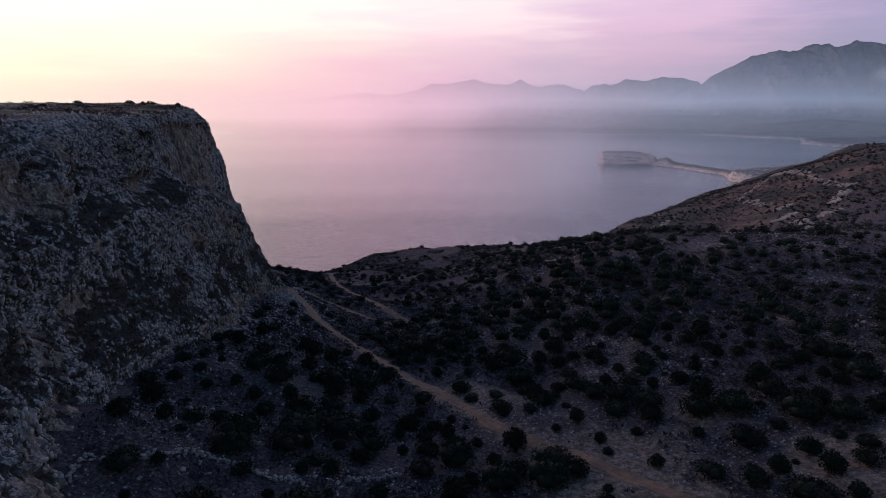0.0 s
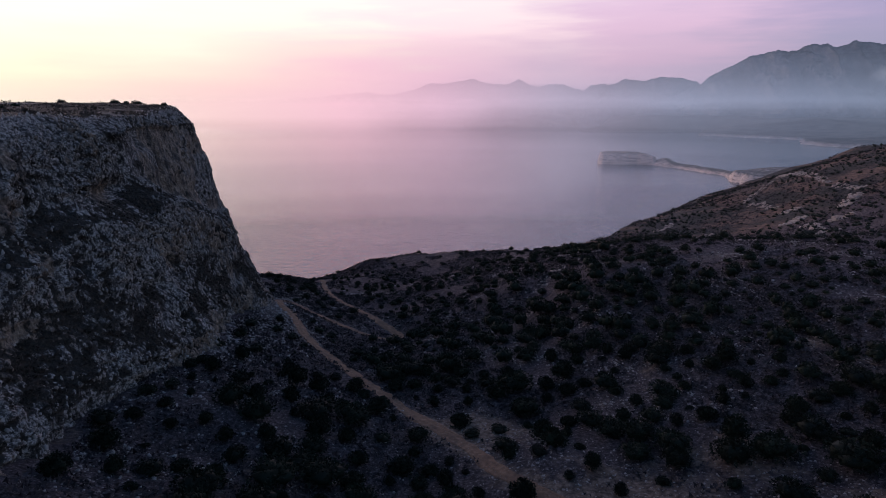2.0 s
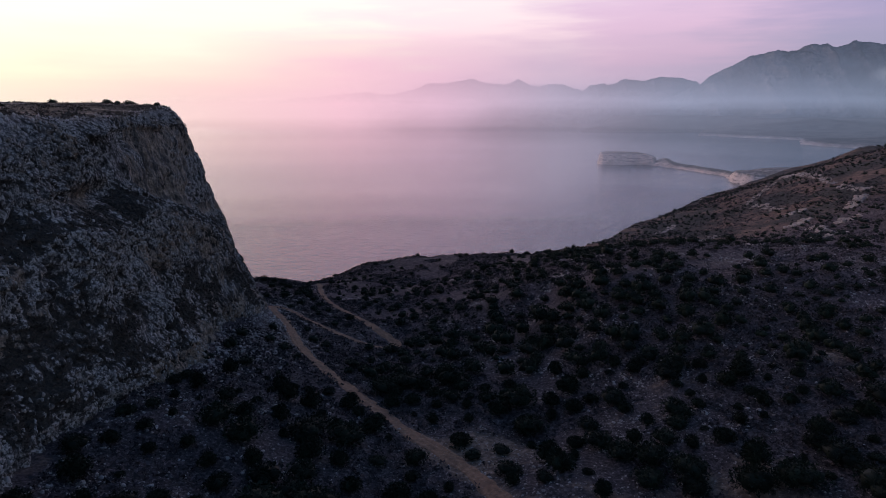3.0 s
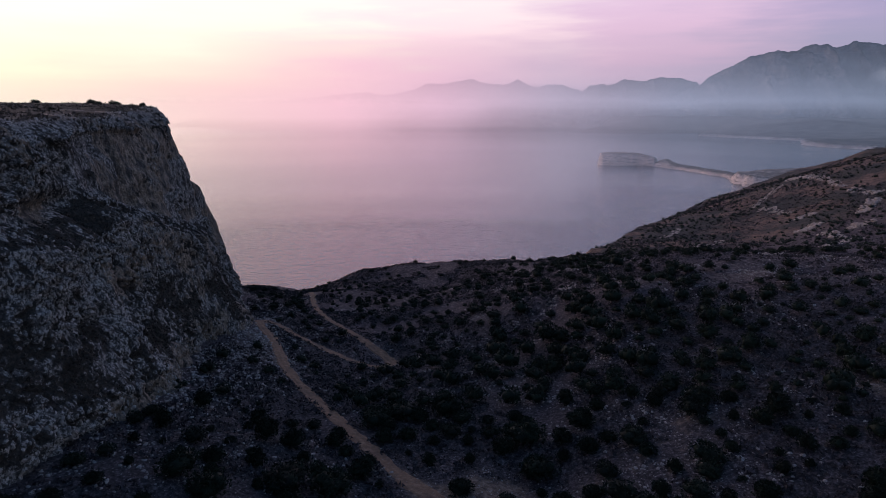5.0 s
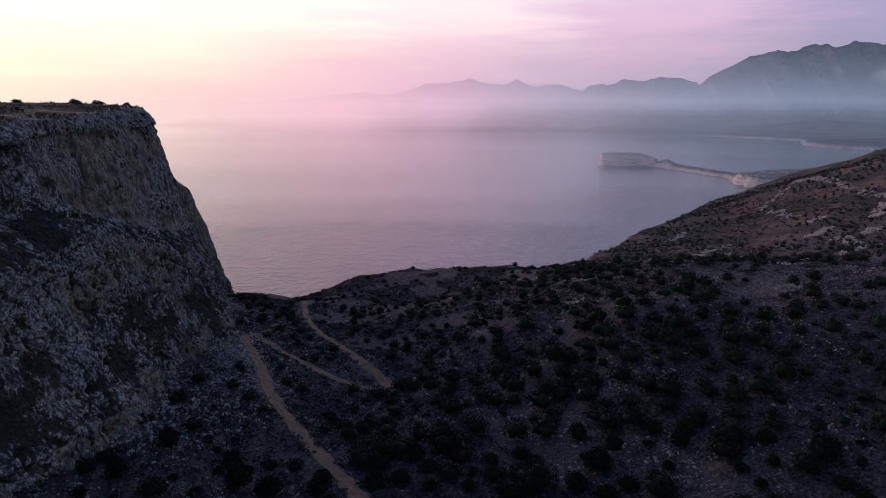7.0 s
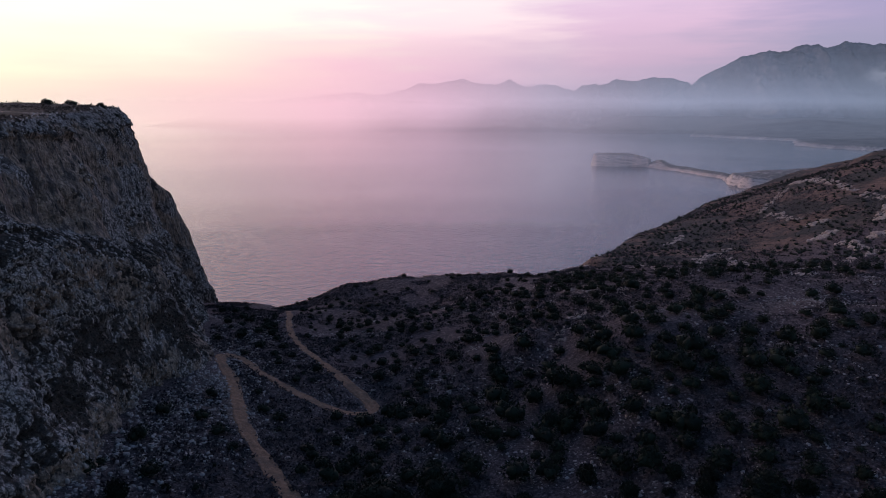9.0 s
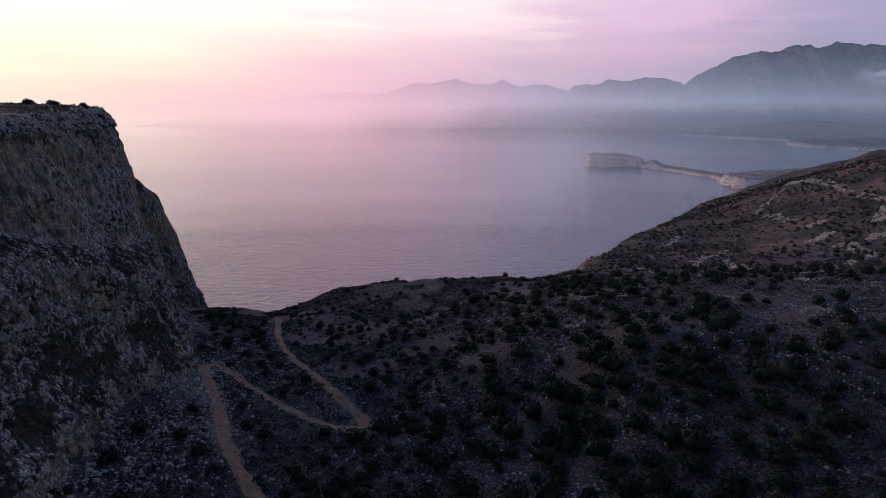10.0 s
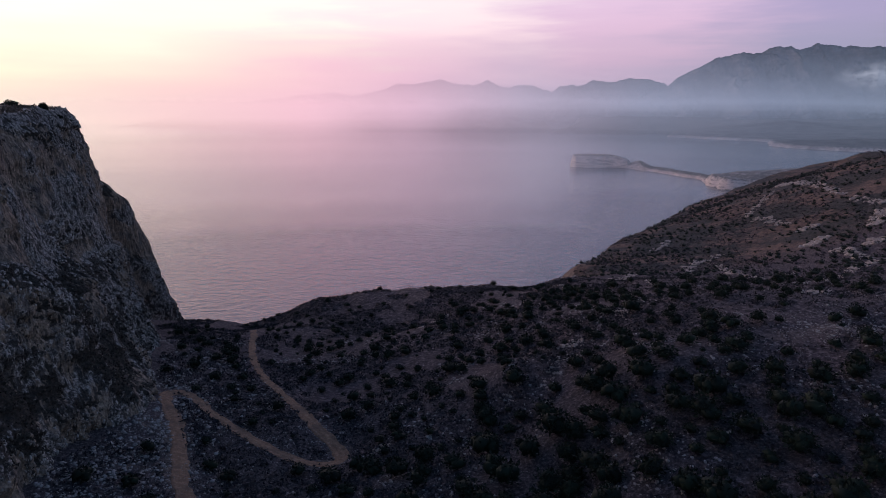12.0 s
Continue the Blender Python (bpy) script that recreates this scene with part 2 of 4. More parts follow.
def sea_material():
    m = Mat("evening_sea", 0.16)
    m.b.inputs["IOR"].default_value = 1.6
    m.b.inputs["Specular IOR Level"].default_value = 0.75
    m.colour((0.050, 0.105, 0.142))
    m.b.inputs["Specular Tint"].default_value = (1.0, 0.985, 1.0, 1)
    swell = m.noise(0.10, 3, 0.55, (0.8, 1.0, 1))
    chop = m.noise(0.28, 4, 0.6, (0.8, 1.25, 1))
    h = m.math("ADD", m.math("MULTIPLY", swell, 3.0), m.math("MULTIPLY", chop, 1.0))
    m.bump(h, 1.0, 0.5)
    # slicks of smoother and rougher water
    m.L(m.ramp(m.noise(0.0025, 6, 0.65, (0.6, 1.3, 1)), ((0.38, 0.13), (0.62, 0.18))), m.b.inputs["Roughness"])
    return m.m


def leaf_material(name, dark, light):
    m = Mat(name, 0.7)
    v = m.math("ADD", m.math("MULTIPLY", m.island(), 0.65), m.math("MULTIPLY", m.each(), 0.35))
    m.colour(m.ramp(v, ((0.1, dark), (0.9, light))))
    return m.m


def track_material():
    m = Mat("beaten_earth", 0.95)
    c = m.ramp(m.noise(0.9, 8, 0.72), ((0.3, (0.15, 0.093, 0.062)), (0.55, (0.32, 0.196, 0.128)), (0.75, (0.48, 0.32, 0.222))))
    c = m.mix(m.ramp(m.noise(0.16, 6, 0.65), ((0.48, 0.0), (0.64, 0.6))), c, (0.13, 0.095, 0.075))
    c = m.mix(m.ramp(m.voronoi(1.8), ((0.10, 0.8), (0.22, 0.0))), c, (0.34, 0.30, 0.26))
    m.colour(c)
    m.bump(m.noise(2.2, 8, 0.75), 0.2)
    return m.m


def glow_haze_material(name, stops, colours, wisps, along, sway=0.13):
    """Emission sheet that paints haze over the distance; colours by direction, density by height."""
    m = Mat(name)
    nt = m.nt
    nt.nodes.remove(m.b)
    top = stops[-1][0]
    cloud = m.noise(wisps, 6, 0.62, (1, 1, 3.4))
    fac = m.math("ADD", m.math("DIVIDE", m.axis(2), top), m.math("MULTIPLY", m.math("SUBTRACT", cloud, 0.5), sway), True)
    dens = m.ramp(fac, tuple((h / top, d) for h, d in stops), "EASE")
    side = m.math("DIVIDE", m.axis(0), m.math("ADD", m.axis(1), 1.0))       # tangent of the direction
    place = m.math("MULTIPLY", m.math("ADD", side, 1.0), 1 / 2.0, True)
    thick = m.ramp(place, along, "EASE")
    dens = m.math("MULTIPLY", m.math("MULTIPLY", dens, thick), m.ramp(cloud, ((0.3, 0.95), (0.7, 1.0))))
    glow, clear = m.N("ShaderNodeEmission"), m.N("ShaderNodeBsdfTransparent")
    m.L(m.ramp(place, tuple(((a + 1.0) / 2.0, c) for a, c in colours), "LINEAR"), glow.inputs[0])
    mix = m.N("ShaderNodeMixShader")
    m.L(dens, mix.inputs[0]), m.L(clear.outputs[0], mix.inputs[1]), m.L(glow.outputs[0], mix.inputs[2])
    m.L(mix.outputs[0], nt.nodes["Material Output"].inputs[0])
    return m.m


M_GROUND, M_CLIFF, M_SEA = ground_material(), cliff_material(), sea_material()
M_TRACK = track_material()
M_STONE = plain_stone("grey_limestone", (0.165, 0.153, 0.144), (0.62, 0.57, 0.53), 1.6, 0.15)
M_PALE = plain_stone("pale_outcrop", (0.21, 0.172, 0.147), (0.74, 0.62, 0.54), 0.8, 0.4)
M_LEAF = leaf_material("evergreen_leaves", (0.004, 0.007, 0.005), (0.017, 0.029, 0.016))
# lightened copy of the leaf colour: haze over the far hill painted in
M_HILLBUSH = leaf_material("hazed_leaves", (0.012, 0.018, 0.015), (0.046, 0.058, 0.043))
M_SCRUB = leaf_material("dry_scrub", (0.018, 0.016, 0.018), (0.125, 0.109, 0.119))
M_BARK = plain_stone("grey_bark", (0.05, 0.042, 0.036), (0.15, 0.13, 0.115), 6, 0.02)


# ---- land form ----
def lattice(ix, iy, iz):
    n = (ix * 374761393 + iy * 668265263 + iz * 1274126177) & 0xFFFFFFFF
    n = ((n ^ (n >> 13)) * 1103515245) & 0xFFFFFFFF
    n = ((n ^ (n >> 16)) * 2246822519) & 0xFFFFFFFF
    return ((n ^ (n >> 15)) & 0xFFFFFF) / 0xFFFFFF


def vnoise(x, y, z):
    """Smooth noise from -1 to 1 over arrays."""
    x, y, z = np.broadcast_arrays(np.asarray(x, float), np.asarray(y, float), np.asarray(z, float))
    ix, iy, iz = (np.floor(v).astype(np.int64) for v in (x, y, z))
    fx, fy, fz = x - ix, y - iy, z - iz
    fx, fy, fz = (f * f * f * (f * (6 * f - 15) + 10) for f in (fx, fy, fz))
    tot = 0.0
    for a in (0, 1):
        for b in (0, 1):
            for c in (0, 1):
                wgt = (fx if a else 1 - fx) * (fy if b else 1 - fy) * (fz if c else 1 - fz)
                tot = tot + wgt * lattice(ix + a, iy + b, iz + c)
    return tot * 2 - 1


def fbm(x, y, z, octaves=4, gain=0.5):
    tot, amp = 0.0, 1.0
    for k in range(octaves):
        tot = tot + amp * vnoise(x * 2 ** k + 17.3 * k, y * 2 ** k - 9.1 * k, z * 2 ** k + 4.7 * k)
        amp *= gain
    return tot


def segment_distance(x, y, pts):
    """Distance to a line through pts, and the place along it."""
    best, along, run = np.full(np.shape(x), 1e9), np.zeros(np.shape(x)), 0.0
    for (ax, ay), (bx, by) in zip(pts[:-1], pts[1:]):
        dx, dy = bx - ax, by - ay
        ln = math.hypot(dx, dy)
        k = np.clip(((x - ax) * dx + (y - ay) * dy) / ln ** 2, 0, 1)
        d = np.hypot(x - ax - k * dx, y - ay - k * dy)
        along = np.where(d < best, run + k * ln, along)
        best = np.minimum(best, d)
        run += ln
    return best, along


def inside(x, y, pts):
    """Distance inside a closed outline; negative outside it."""
    ring = list(pts) + [pts[0]]
    d, _ = segment_distance(x, y, ring)
    odd = np.zeros(np.shape(x), bool)
    for (ax, ay), (bx, by) in zip(ring[:-1], ring[1:]):
        if ay != by:
            odd ^= ((ay > y) != (by > y)) & (x < (bx - ax) * (y - ay) / (by - ay) + ax)
    return np.where(odd, d, -d)


def smooth_line(pts, step):
    """A rounded line through the points, with about one point every step metres."""
    p = [Vector(q) for q in pts]
    p = [2 * p[0] - p[1]] + p + [2 * p[-1] - p[-2]]
    out = []
    for a, b, c, d in zip(p, p[1:], p[2:], p[3:]):
        n = max(2, int((c - b).length / step))
        for i in range(n):
            t = i / n
            out.append(0.5 * (2 * b + (c - a) * t + (2 * a - 5 * b + 4 * c - d) * t * t + (3 * b - a - 3 * c + d) * t ** 3))
    out.append(p[-2])
    return [tuple(q) for q in out]


# heights of the hillside: a net whose columns fan out from the viewpoint and whose rows lie ever farther apart
NET = np.array((
    (143, 136, 130, 126, 124, 124, 125, 127, 129),
    (134, 131, 125, 120, 117, 121, 125, 127, 132),
    (123, 131, 129, 118, 115, 123, 128, 128, 132),
    (109, 120, 120, 110, 110, 118, 127, 129, 129),
    (99, 113, 119, 100, 105, 130, 133, 133, 130),
    (92, 105, 109, 89, 98, 125, 119, 120, 119),
    (74, 78, 77, 80, 94, 97, 92, 107, 129),
    (45, 45, 49, 68, 78, 72, 64, 119, 154),
    (12, 13, 17, 27, 35, 50, 94, 154, 156),
    (-21, -21, -21, -20, -10, 26, 60, 108, 103)), float)
COAST = ((-900, 470), (-420, 450), (-180, 402), (-112, 388), (-75, 393), (0, 398), (62, 398), (92, 416), (112, 446), (119, 520), (166, 602), (285, 748),
         (340, 830), (480, 930), (1600, 1150), (1600, -700), (-900, -700))
TRACK = ((52, 62), (38, 76), (29, 86.3), (23, 94.9), (16.5, 101.5), (10.5, 109), (7, 118), (1.5, 128), (-5, 136.3), (-14, 150), (-20.2, 160.5), (-26.8, 171.5),
         (-35, 185.5), (-41.9, 199.5), (-47.5, 214.5), (-52.5, 226.5), (-58, 236.5), (-60.8, 242.8), (-59.6, 247.6), (-55.9, 247), (-48.4, 237.8), (-39.1, 228.4), (-31.2, 222),
         (-24.3, 218.6), (-17.5, 217.7), (-14.3, 220.3), (-14.6, 224.2), (-17.2, 228.7), (-22.7, 236.8), (-29.2, 249), (-37.3, 263.2), (-44.4, 276.3), (-52, 296), (-57.8, 317.6),
         (-61, 333), (-66, 352))


def spline_weights(u, n):
    u = np.clip(u, 0, n - 1)
    i = np.minimum(np.floor(u).astype(int), n - 2)
    f = u - i
    return i, ((1 - f) ** 3 / 6, (3 * f ** 3 - 6 * f ** 2 + 4) / 6, (-3 * f ** 3 + 3 * f ** 2 + 3 * f + 1) / 6, f ** 3 / 6)


def net_height(x, y):
    yy = np.maximum(y, 80.0)
    rows, cols = NET.shape
    i, B = spline_weights((x / yy + 0.75) / 0.2, cols)
    j, C = spline_weights(np.log(yy / 80.0) / math.log(1.3), rows)
    z = 0.0
    for m in range(4):
        for n in range(4):
            z = z + C[m] * B[n] * NET[np.clip(j + m - 1, 0, rows - 1), np.clip(i + n - 1, 0, cols - 1)]
    return z


TRACK_LINE = smooth_line(TRACK, 4.0)
# knolls and hollows on the hillside: centre, reach, height
KNOLLS = ((-72, 388, 17, 36, -5.0), (-40, 390, 24, 20, 2.4), (-4, 340, 24, 26, -3.5), (27, 238, 10, 10, 3.8), (47, 190, 13, 13, 3.0), (58, 216, 12, 10, 3.0),
          (31, 190, 9, 9, -3.6), (19, 215, 10, 10, -2.6), (-15, 222, 13, 12, -3.2), (117, 230, 12, 9, -3.0), (18, 111, 9, 8, 2.4), (17, 135, 9, 9, -2.6), (-17, 193, 9, 12, -2.6), (60, 381, 14, 17, -3.6), (-2, 392, 28, 18, 2.5), (170, 610, 40, 40, 3.0), (429, 676, 15, 30, 6.5))


def height(x, y, rough=True):
    x, y = np.asarray(x, float), np.asarray(y, float)
    z = net_height(x, y)
    for cx, cy, rx, ry, dz in KNOLLS:
        z = z + dz * np.exp(-((x - cx) / rx) ** 2 - ((y - cy) / ry) ** 2)
    if rough:
        away = np.clip((segment_distance(x, y, TRACK_LINE)[0] - 2.0) / 6.0, 0, 1)
        z = z + away * (1.1 * fbm(x / 26, y / 26, 0.3, 3) + 0.45 * fbm(x / 5.5, y / 5.5, 5.1, 3) * (0.6 + 0.4 * vnoise(x / 40, y / 40, 8)))
    q = np.clip(9 - inside(x, y, COAST) - 5 * fbm(x / 30, y / 30, 2.2, 3), 0, None)
    return np.maximum(z - np.where(q < 18, 0.035 * q * q, 11.3 + 1.3 * (q - 18)), -12.0)


# ---- end of land form ----
def mesh_object(name, verts, faces, material, smooth=True):
    me = bpy.data.meshes.new(name)
    verts, faces = np.asarray(verts, np.float32), np.asarray(faces, np.int32)
    n = faces.shape[1]
    me.vertices.add(len(verts)), me.loops.add(faces.size), me.polygons.add(len(faces))
    me.vertices.foreach_set("co", verts.ravel())
    me.loops.foreach_set("vertex_index", faces.ravel())
    me.polygons.foreach_set("loop_start", np.arange(0, faces.size, n, dtype=np.int32))
    if smooth:
        me.polygons.foreach_set("use_smooth", np.ones(len(faces), bool))
    me.update(calc_edges=True)
    me.materials.append(material)
    return new(name, me)


def grid_faces(rows, cols):
    a = (np.arange(rows - 1)[:, None] * cols + np.arange(cols - 1)[None, :]).ravel()
    return np.stack((a, a + 1, a + cols + 1, a + cols), 1)


def sheet(name, X, Y, Z, material):
    return mesh_object(name, np.stack((X.ravel(), Y.ravel(), Z.ravel()), 1), grid_faces(*X.shape), material)


# ---- ground and sea ----
gx = 60 * np.sinh(np.arange(-3.2, 3.75, 0.013))
gy = 130 + 90 * np.sinh(np.arange(-2.6, 3.0, 0.0105))
GX, GY = np.meshgrid(gx, gy)
ground = sheet("ground", GX, GY, height(GX, GY), M_GROUND)


def bareness(x, y):
    """Where the soil lies open: beside the track, on old terraces and below the rock."""
    b = 0.11 + 0.12 * np.clip((150 - y) / 40, 0, 1) + 0.28 * fbm(x / 22, y / 22, 41.0, 3)
    for cx, cy, rx, ry, w in ((28, 92, 16, 14, 0.6), (45, 108, 12, 10, 0.5), (58, 84, 10, 8, 0.5), (98, 224, 13, 5, 0.5), (-50, 205, 9, 26, 0.3),
                              (-30, 300, 14, 12, 0.3), (57, 144, 10, 8, 0.12), (20, 340, 14, 8, 0.3), (10, 132, 12, 7, 0.48), (45, 84, 38, 20, 0.10), (104, 236, 18, 4, 0.45), (132, 250, 16, 4, 0.45), (82, 150, 9, 5, 0.4)):
        b = b + w * np.exp(-((x - cx) / rx) ** 2 - ((y - cy) / ry) ** 2)
    return np.clip(b + 0.35 * np.exp(-(segment_distance(x, y, TRACK_LINE)[0] / 3.5) ** 2), 0, 1)


ground.data.attributes.new("bare", "FLOAT", "POINT").data.foreach_set("value", bareness(GX, GY).ravel().astype(np.float32))
tagged(ground, "dry stony hillside falling to a coastal saddle", "ground", kind="structure")

sea = mesh_object("sea", [(-60000, -60000, 0), (60000, -60000, 0), (60000, 60000, 0), (-60000, 60000, 0)], [(0, 1, 2, 3)], M_SEA, False)
tagged(sea, "calm evening sea with faint ripples and slicks", "sea", kind="structure")


# ---- the dirt track ----
def build_track():
    line = smooth_line(TRACK, 1.0)
    p = np.array(line)
    d = np.gradient(p, axis=0)
    d /= np.linalg.norm(d, axis=1)[:, None]
    side = np.stack((d[:, 1], -d[:, 0]), 1)
    s = np.arange(len(p))
    half = np.interp(p[:, 1], (90, 150, 240, 280), (1.25, 1.55, 1.55, 1.15)) + 0.28 * fbm(s / 7, 0.5, 0.5, 3)
    cols = np.array((-1.25, -1.0, -0.72, -0.5, -0.25, 0.0, 0.25, 0.5, 0.72, 1.0, 1.25))
    lift = np.array((-0.35, 0.10, 0.13, 0.05, 0.14, 0.17, 0.14, 0.05, 0.13, 0.10, -0.35))
    # each edge is worn unevenly
    wide = half[:, None] * (1 + np.where(np.abs(cols) > 0.9, 1, 0.3) * 0.32 * fbm(s[:, None] / 2.6, 3.0 * np.sign(cols)[None, :], 9.5, 2)) * cols
    X = p[:, 0:1] + side[:, 0:1] * wide
    Y = p[:, 1:2] + side[:, 1:2] * wide
    Z = height(X, Y) + lift + 0.04 * fbm(X / 1.5, Y / 1.5, 1.0, 2)
    ob = sheet("dirt_track", X, Y, Z, M_TRACK)
    return tagged(ob, "rutted ochre dirt track with two hairpin bends", "road", kind="structure")


build_track()


# ---- the limestone cliff ----
FOOT = ((-26, -260), (-34, -150), (-40, 0), (-44, 60), (-57, 108), (-56, 146), (-58, 170), (-63, 195), (-61.5, 222), (-62.5, 246), (-70, 259), (-77.5, 282), (-87.4, 314), (-104.7, 346),
        (-117.5, 376), (-128.7, 402), (-140.9, 428), (-121.4, 450), (-137.3, 474), (-220, 525), (-380, 600))
EDGE = ((-56, -260), (-66, -150), (-73, 0), (-79, 60), (-81, 104), (-84, 146), (-86, 170), (-88.5, 195), (-90.3, 222), (-102.8, 246), (-109.2, 262), (-112.3, 290), (-128.1, 320), (-139.2, 348),
        (-146.7, 374), (-159.9, 402), (-187.2, 428), (-196.3, 450), (-224.1, 474), (-300, 530), (-420, 600))


def worley(x, y, seed):
    """Distance to the nearest of scattered points, one to a cell."""
    ix, iy = np.floor(x).astype(np.int64), np.floor(y).astype(np.int64)
    best = np.full(np.shape(x), 9.0)
    for a in (-1, 0, 1):
        for b in (-1, 0, 1):
            px = ix + a + lattice(ix + a, iy + b, seed)
            py = iy + b + lattice(ix + a, iy + b, seed + 7)
            best = np.minimum(best, np.hypot(x - px, y - py))
    return best


def build_cliff():
    foot, edge = [], []
    n = len(FOOT)
    for i in range(n - 1):          # the same steps along foot and edge
        f, e = np.array(FOOT), np.array(EDGE)
        near = 60 <= f[i, 1] < 470
        steps = int(math.hypot(*(f[i + 1] - f[i])) / (0.4 if near else 2.5))
        for k in range(steps):
            t = k / steps
            for src, out in ((f, foot), (e, edge)):
                p0, p1, p2, p3 = src[max(i - 1, 0)], src[i], src[i + 1], src[min(i + 2, n - 1)]
                out.append(0.5 * (2 * p1 + (p2 - p0) * t + (2 * p0 - 5 * p1 + 4 * p2 - p3) * t * t + (3 * p1 - p0 - 3 * p2 + p3) * t ** 3))
    foot, edge = np.array(foot), np.array(edge)
    even = np.concatenate(((0,), np.cumsum(np.hypot(*np.diff(foot, axis=0).T))))
    out = foot - edge
    out /= np.linalg.norm(out, axis=1)[:, None]
    fx, fy = foot.T
    zf = np.minimum(height(fx, fy, False), height(fx + 4, fy, False)) - 4
    far = np.clip((fy - 424) / 20, 0, 1)
    top = 176.4 + 0.9 * vnoise(fx / 30, fy / 30, 1.0) - 2.0 * np.clip((110 - fy) / 60, 0, 1)
    v = np.linspace(0, 1, 210)
    # a scrubby ledge under the upper wall, sinking towards the prow
    bench = (np.interp(fy, (100, 140, 185, 235, 290), (0.66, 0.70, 0.69, 0.52, 0.40)) + 0.05 * vnoise(even / 21, 0.5, 21.0) + 0.03 * vnoise(even / 6, 0.5, 22.0))[:, None]
    low, up = np.clip(v / (bench - 0.07), 0, 1), np.clip((v - bench) / (1 - bench), 0, 1)
    near_g = np.interp(low, (0, 0.24, 0.60, 1), (0, 0.04, 0.31, 0.46)) + 0.20 * np.clip((v - bench + 0.07) / 0.07, 0, 1) + np.interp(up, (0, 0.8, 0.93, 1), (0, 0.20, 0.27, 0.34))
    prow_g = np.interp(v, (0, 0.08, 0.18, 0.27, 0.45, 0.64, 0.82, 0.92, 1), (0, 0.13, 0.24, 0.34, 0.49, 0.62, 0.73, 0.83, 1.0))
    prow = np.clip((fy - 262) / 40, 0, 1)[:, None]
    far_g = np.interp(v, (0, 0.33, 0.74, 0.78, 0.82, 0.95, 1), (0, 0.17, 0.48, 0.58, 0.74, 0.93, 1.0))
    g = (near_g * (1 - prow) + prow_g[None, :] * prow) * (1 - far[:, None]) + far_g[None, :] * far[:, None]
    # ledges rise and fall along the face
    g = g + (0.06 * vnoise(even / 30, 0.5, 2.0)[:, None] + 0.04 * vnoise(even / 9, 0.5, 6.0)[:, None]) * (v * (1 - v) * 4)[None, :] * (1 - 0.6 * prow)
    Z = zf[:, None] + (top - zf)[:, None] * v[None, :]
    S, Yf = even[:, None] + 0 * Z, fy[:, None] + 0 * Z
    # flutes, knobs, ledges, a gully and a hollow in the face
    wx, wz = S + 1.2 * vnoise(S / 4, Z / 4, 3.0), Z + 1.2 * vnoise(S / 4, Z / 4, 5.0)
    knobs = 0.75 - worley(wx / 2.3, wz / 2.8, 3)
    small = 0.7 - worley(wx / 1.15, wz / 1.3, 5)
    # clean walls high on the face between a broken rim and the ledge, knobbly ground below
    high = np.clip((v[None, :] - bench) / 0.04, 0, 1) * np.clip((0.955 + 0.03 * vnoise(S / 7, 0.5, 23.0) - v[None, :]) / 0.03, 0, 1) * np.clip((Yf - 120) / 70, 0.25, 1)
    wall = np.clip(1.25 * high + 0.9 * fbm(S / 17, Z / 13, 8.0, 3) - 0.14, 0, 1)
    # a brown scrub slope above the lowest step
    ramp_mid = 0.28 + 0.06 * vnoise(S / 19, 0.5, 37.0) + 0.05 * np.clip((150 - Yf) / 40, 0, 1)
    slope = np.clip(1.2 * np.exp(-((v[None, :] - ramp_mid) / 0.11) ** 2) * np.clip((285 - Yf) / 25, 0, 1) * (0.72 + 0.7 * fbm(S / 11, Z / 9, 41.0, 2)), 0, 1)
    rough = (1.1 - 0.98 * wall) * (1 - 0.6 * slope)
    ribs = np.abs(vnoise(S / 7 + 0.3 * vnoise(S / 9, Z / 15, 2.0), Z / 70, 15.5))
    dis = 2.0 * fbm(S / 26, Z / 34, 0.7, 3) + 1.1 * fbm(S / 6, Z / 19, 3.7, 3) + 0.7 * fbm(S / 13, Z / 5, 6.1, 3) + rough * (2.0 * knobs + 1.5 * small) + wall * (0.9 * fbm(S / 3.5, Z / 30, 15.0, 3) - 1.6 * (1 - ribs) ** 3)
    cleft = Yf - 118 - 0.75 * (Z - 165)         # a gully and the pale rib beside it
    dis = dis + (2.2 * np.exp(-((cleft - 5.5) / 3.0) ** 2) - 5.0 * np.exp(-(cleft / 2.0) ** 2)) * np.clip((Z - 146) / 8, 0, 1)
    dis = dis - 3.0 * np.exp(-((Yf - 165) / 17) ** 2 - ((Z - 159.5) / 2.2) ** 2)
    dis = dis * np.clip(v / 0.05, 0.25, 1)[None, :]
    dis = dis * (0.3 + 0.7 * np.clip((1 - v) / 0.06, 0, 1)[None, :])
    X = fx[:, None] + (edge - foot)[:, 0:1] * g + out[:, 0:1] * dis
    Y = fy[:, None] + (edge - foot)[:, 1:2] * g + out[:, 1:2] * dis
    # scrub on less steep steps and in hollows; shade between knobs painted in too
    lean = np.clip(np.gradient(g, axis=1) / np.gradient(v)[None, :], 0, 2.2) * np.where(v > 0.93, 0.3, 1.0)[None, :]
    scrub = np.clip(0.62 * (lean - 1.0) + 0.55 * fbm(S / 8, Z / 5, 12.0, 3) + 0.34 * fbm(S / 2.5, Z / 2.0, 14.0, 2) - rough * (1.1 * (knobs - 0.26) + 2.8 * (small - 0.20)) + 0.25 - 0.34 * wall + 0.15 * np.exp(-((v[None, :] - bench + 0.035) / 0.04) ** 2) * np.clip((Yf - 110) / 60, 0, 1) + 0.36 * slope, 0, 1)
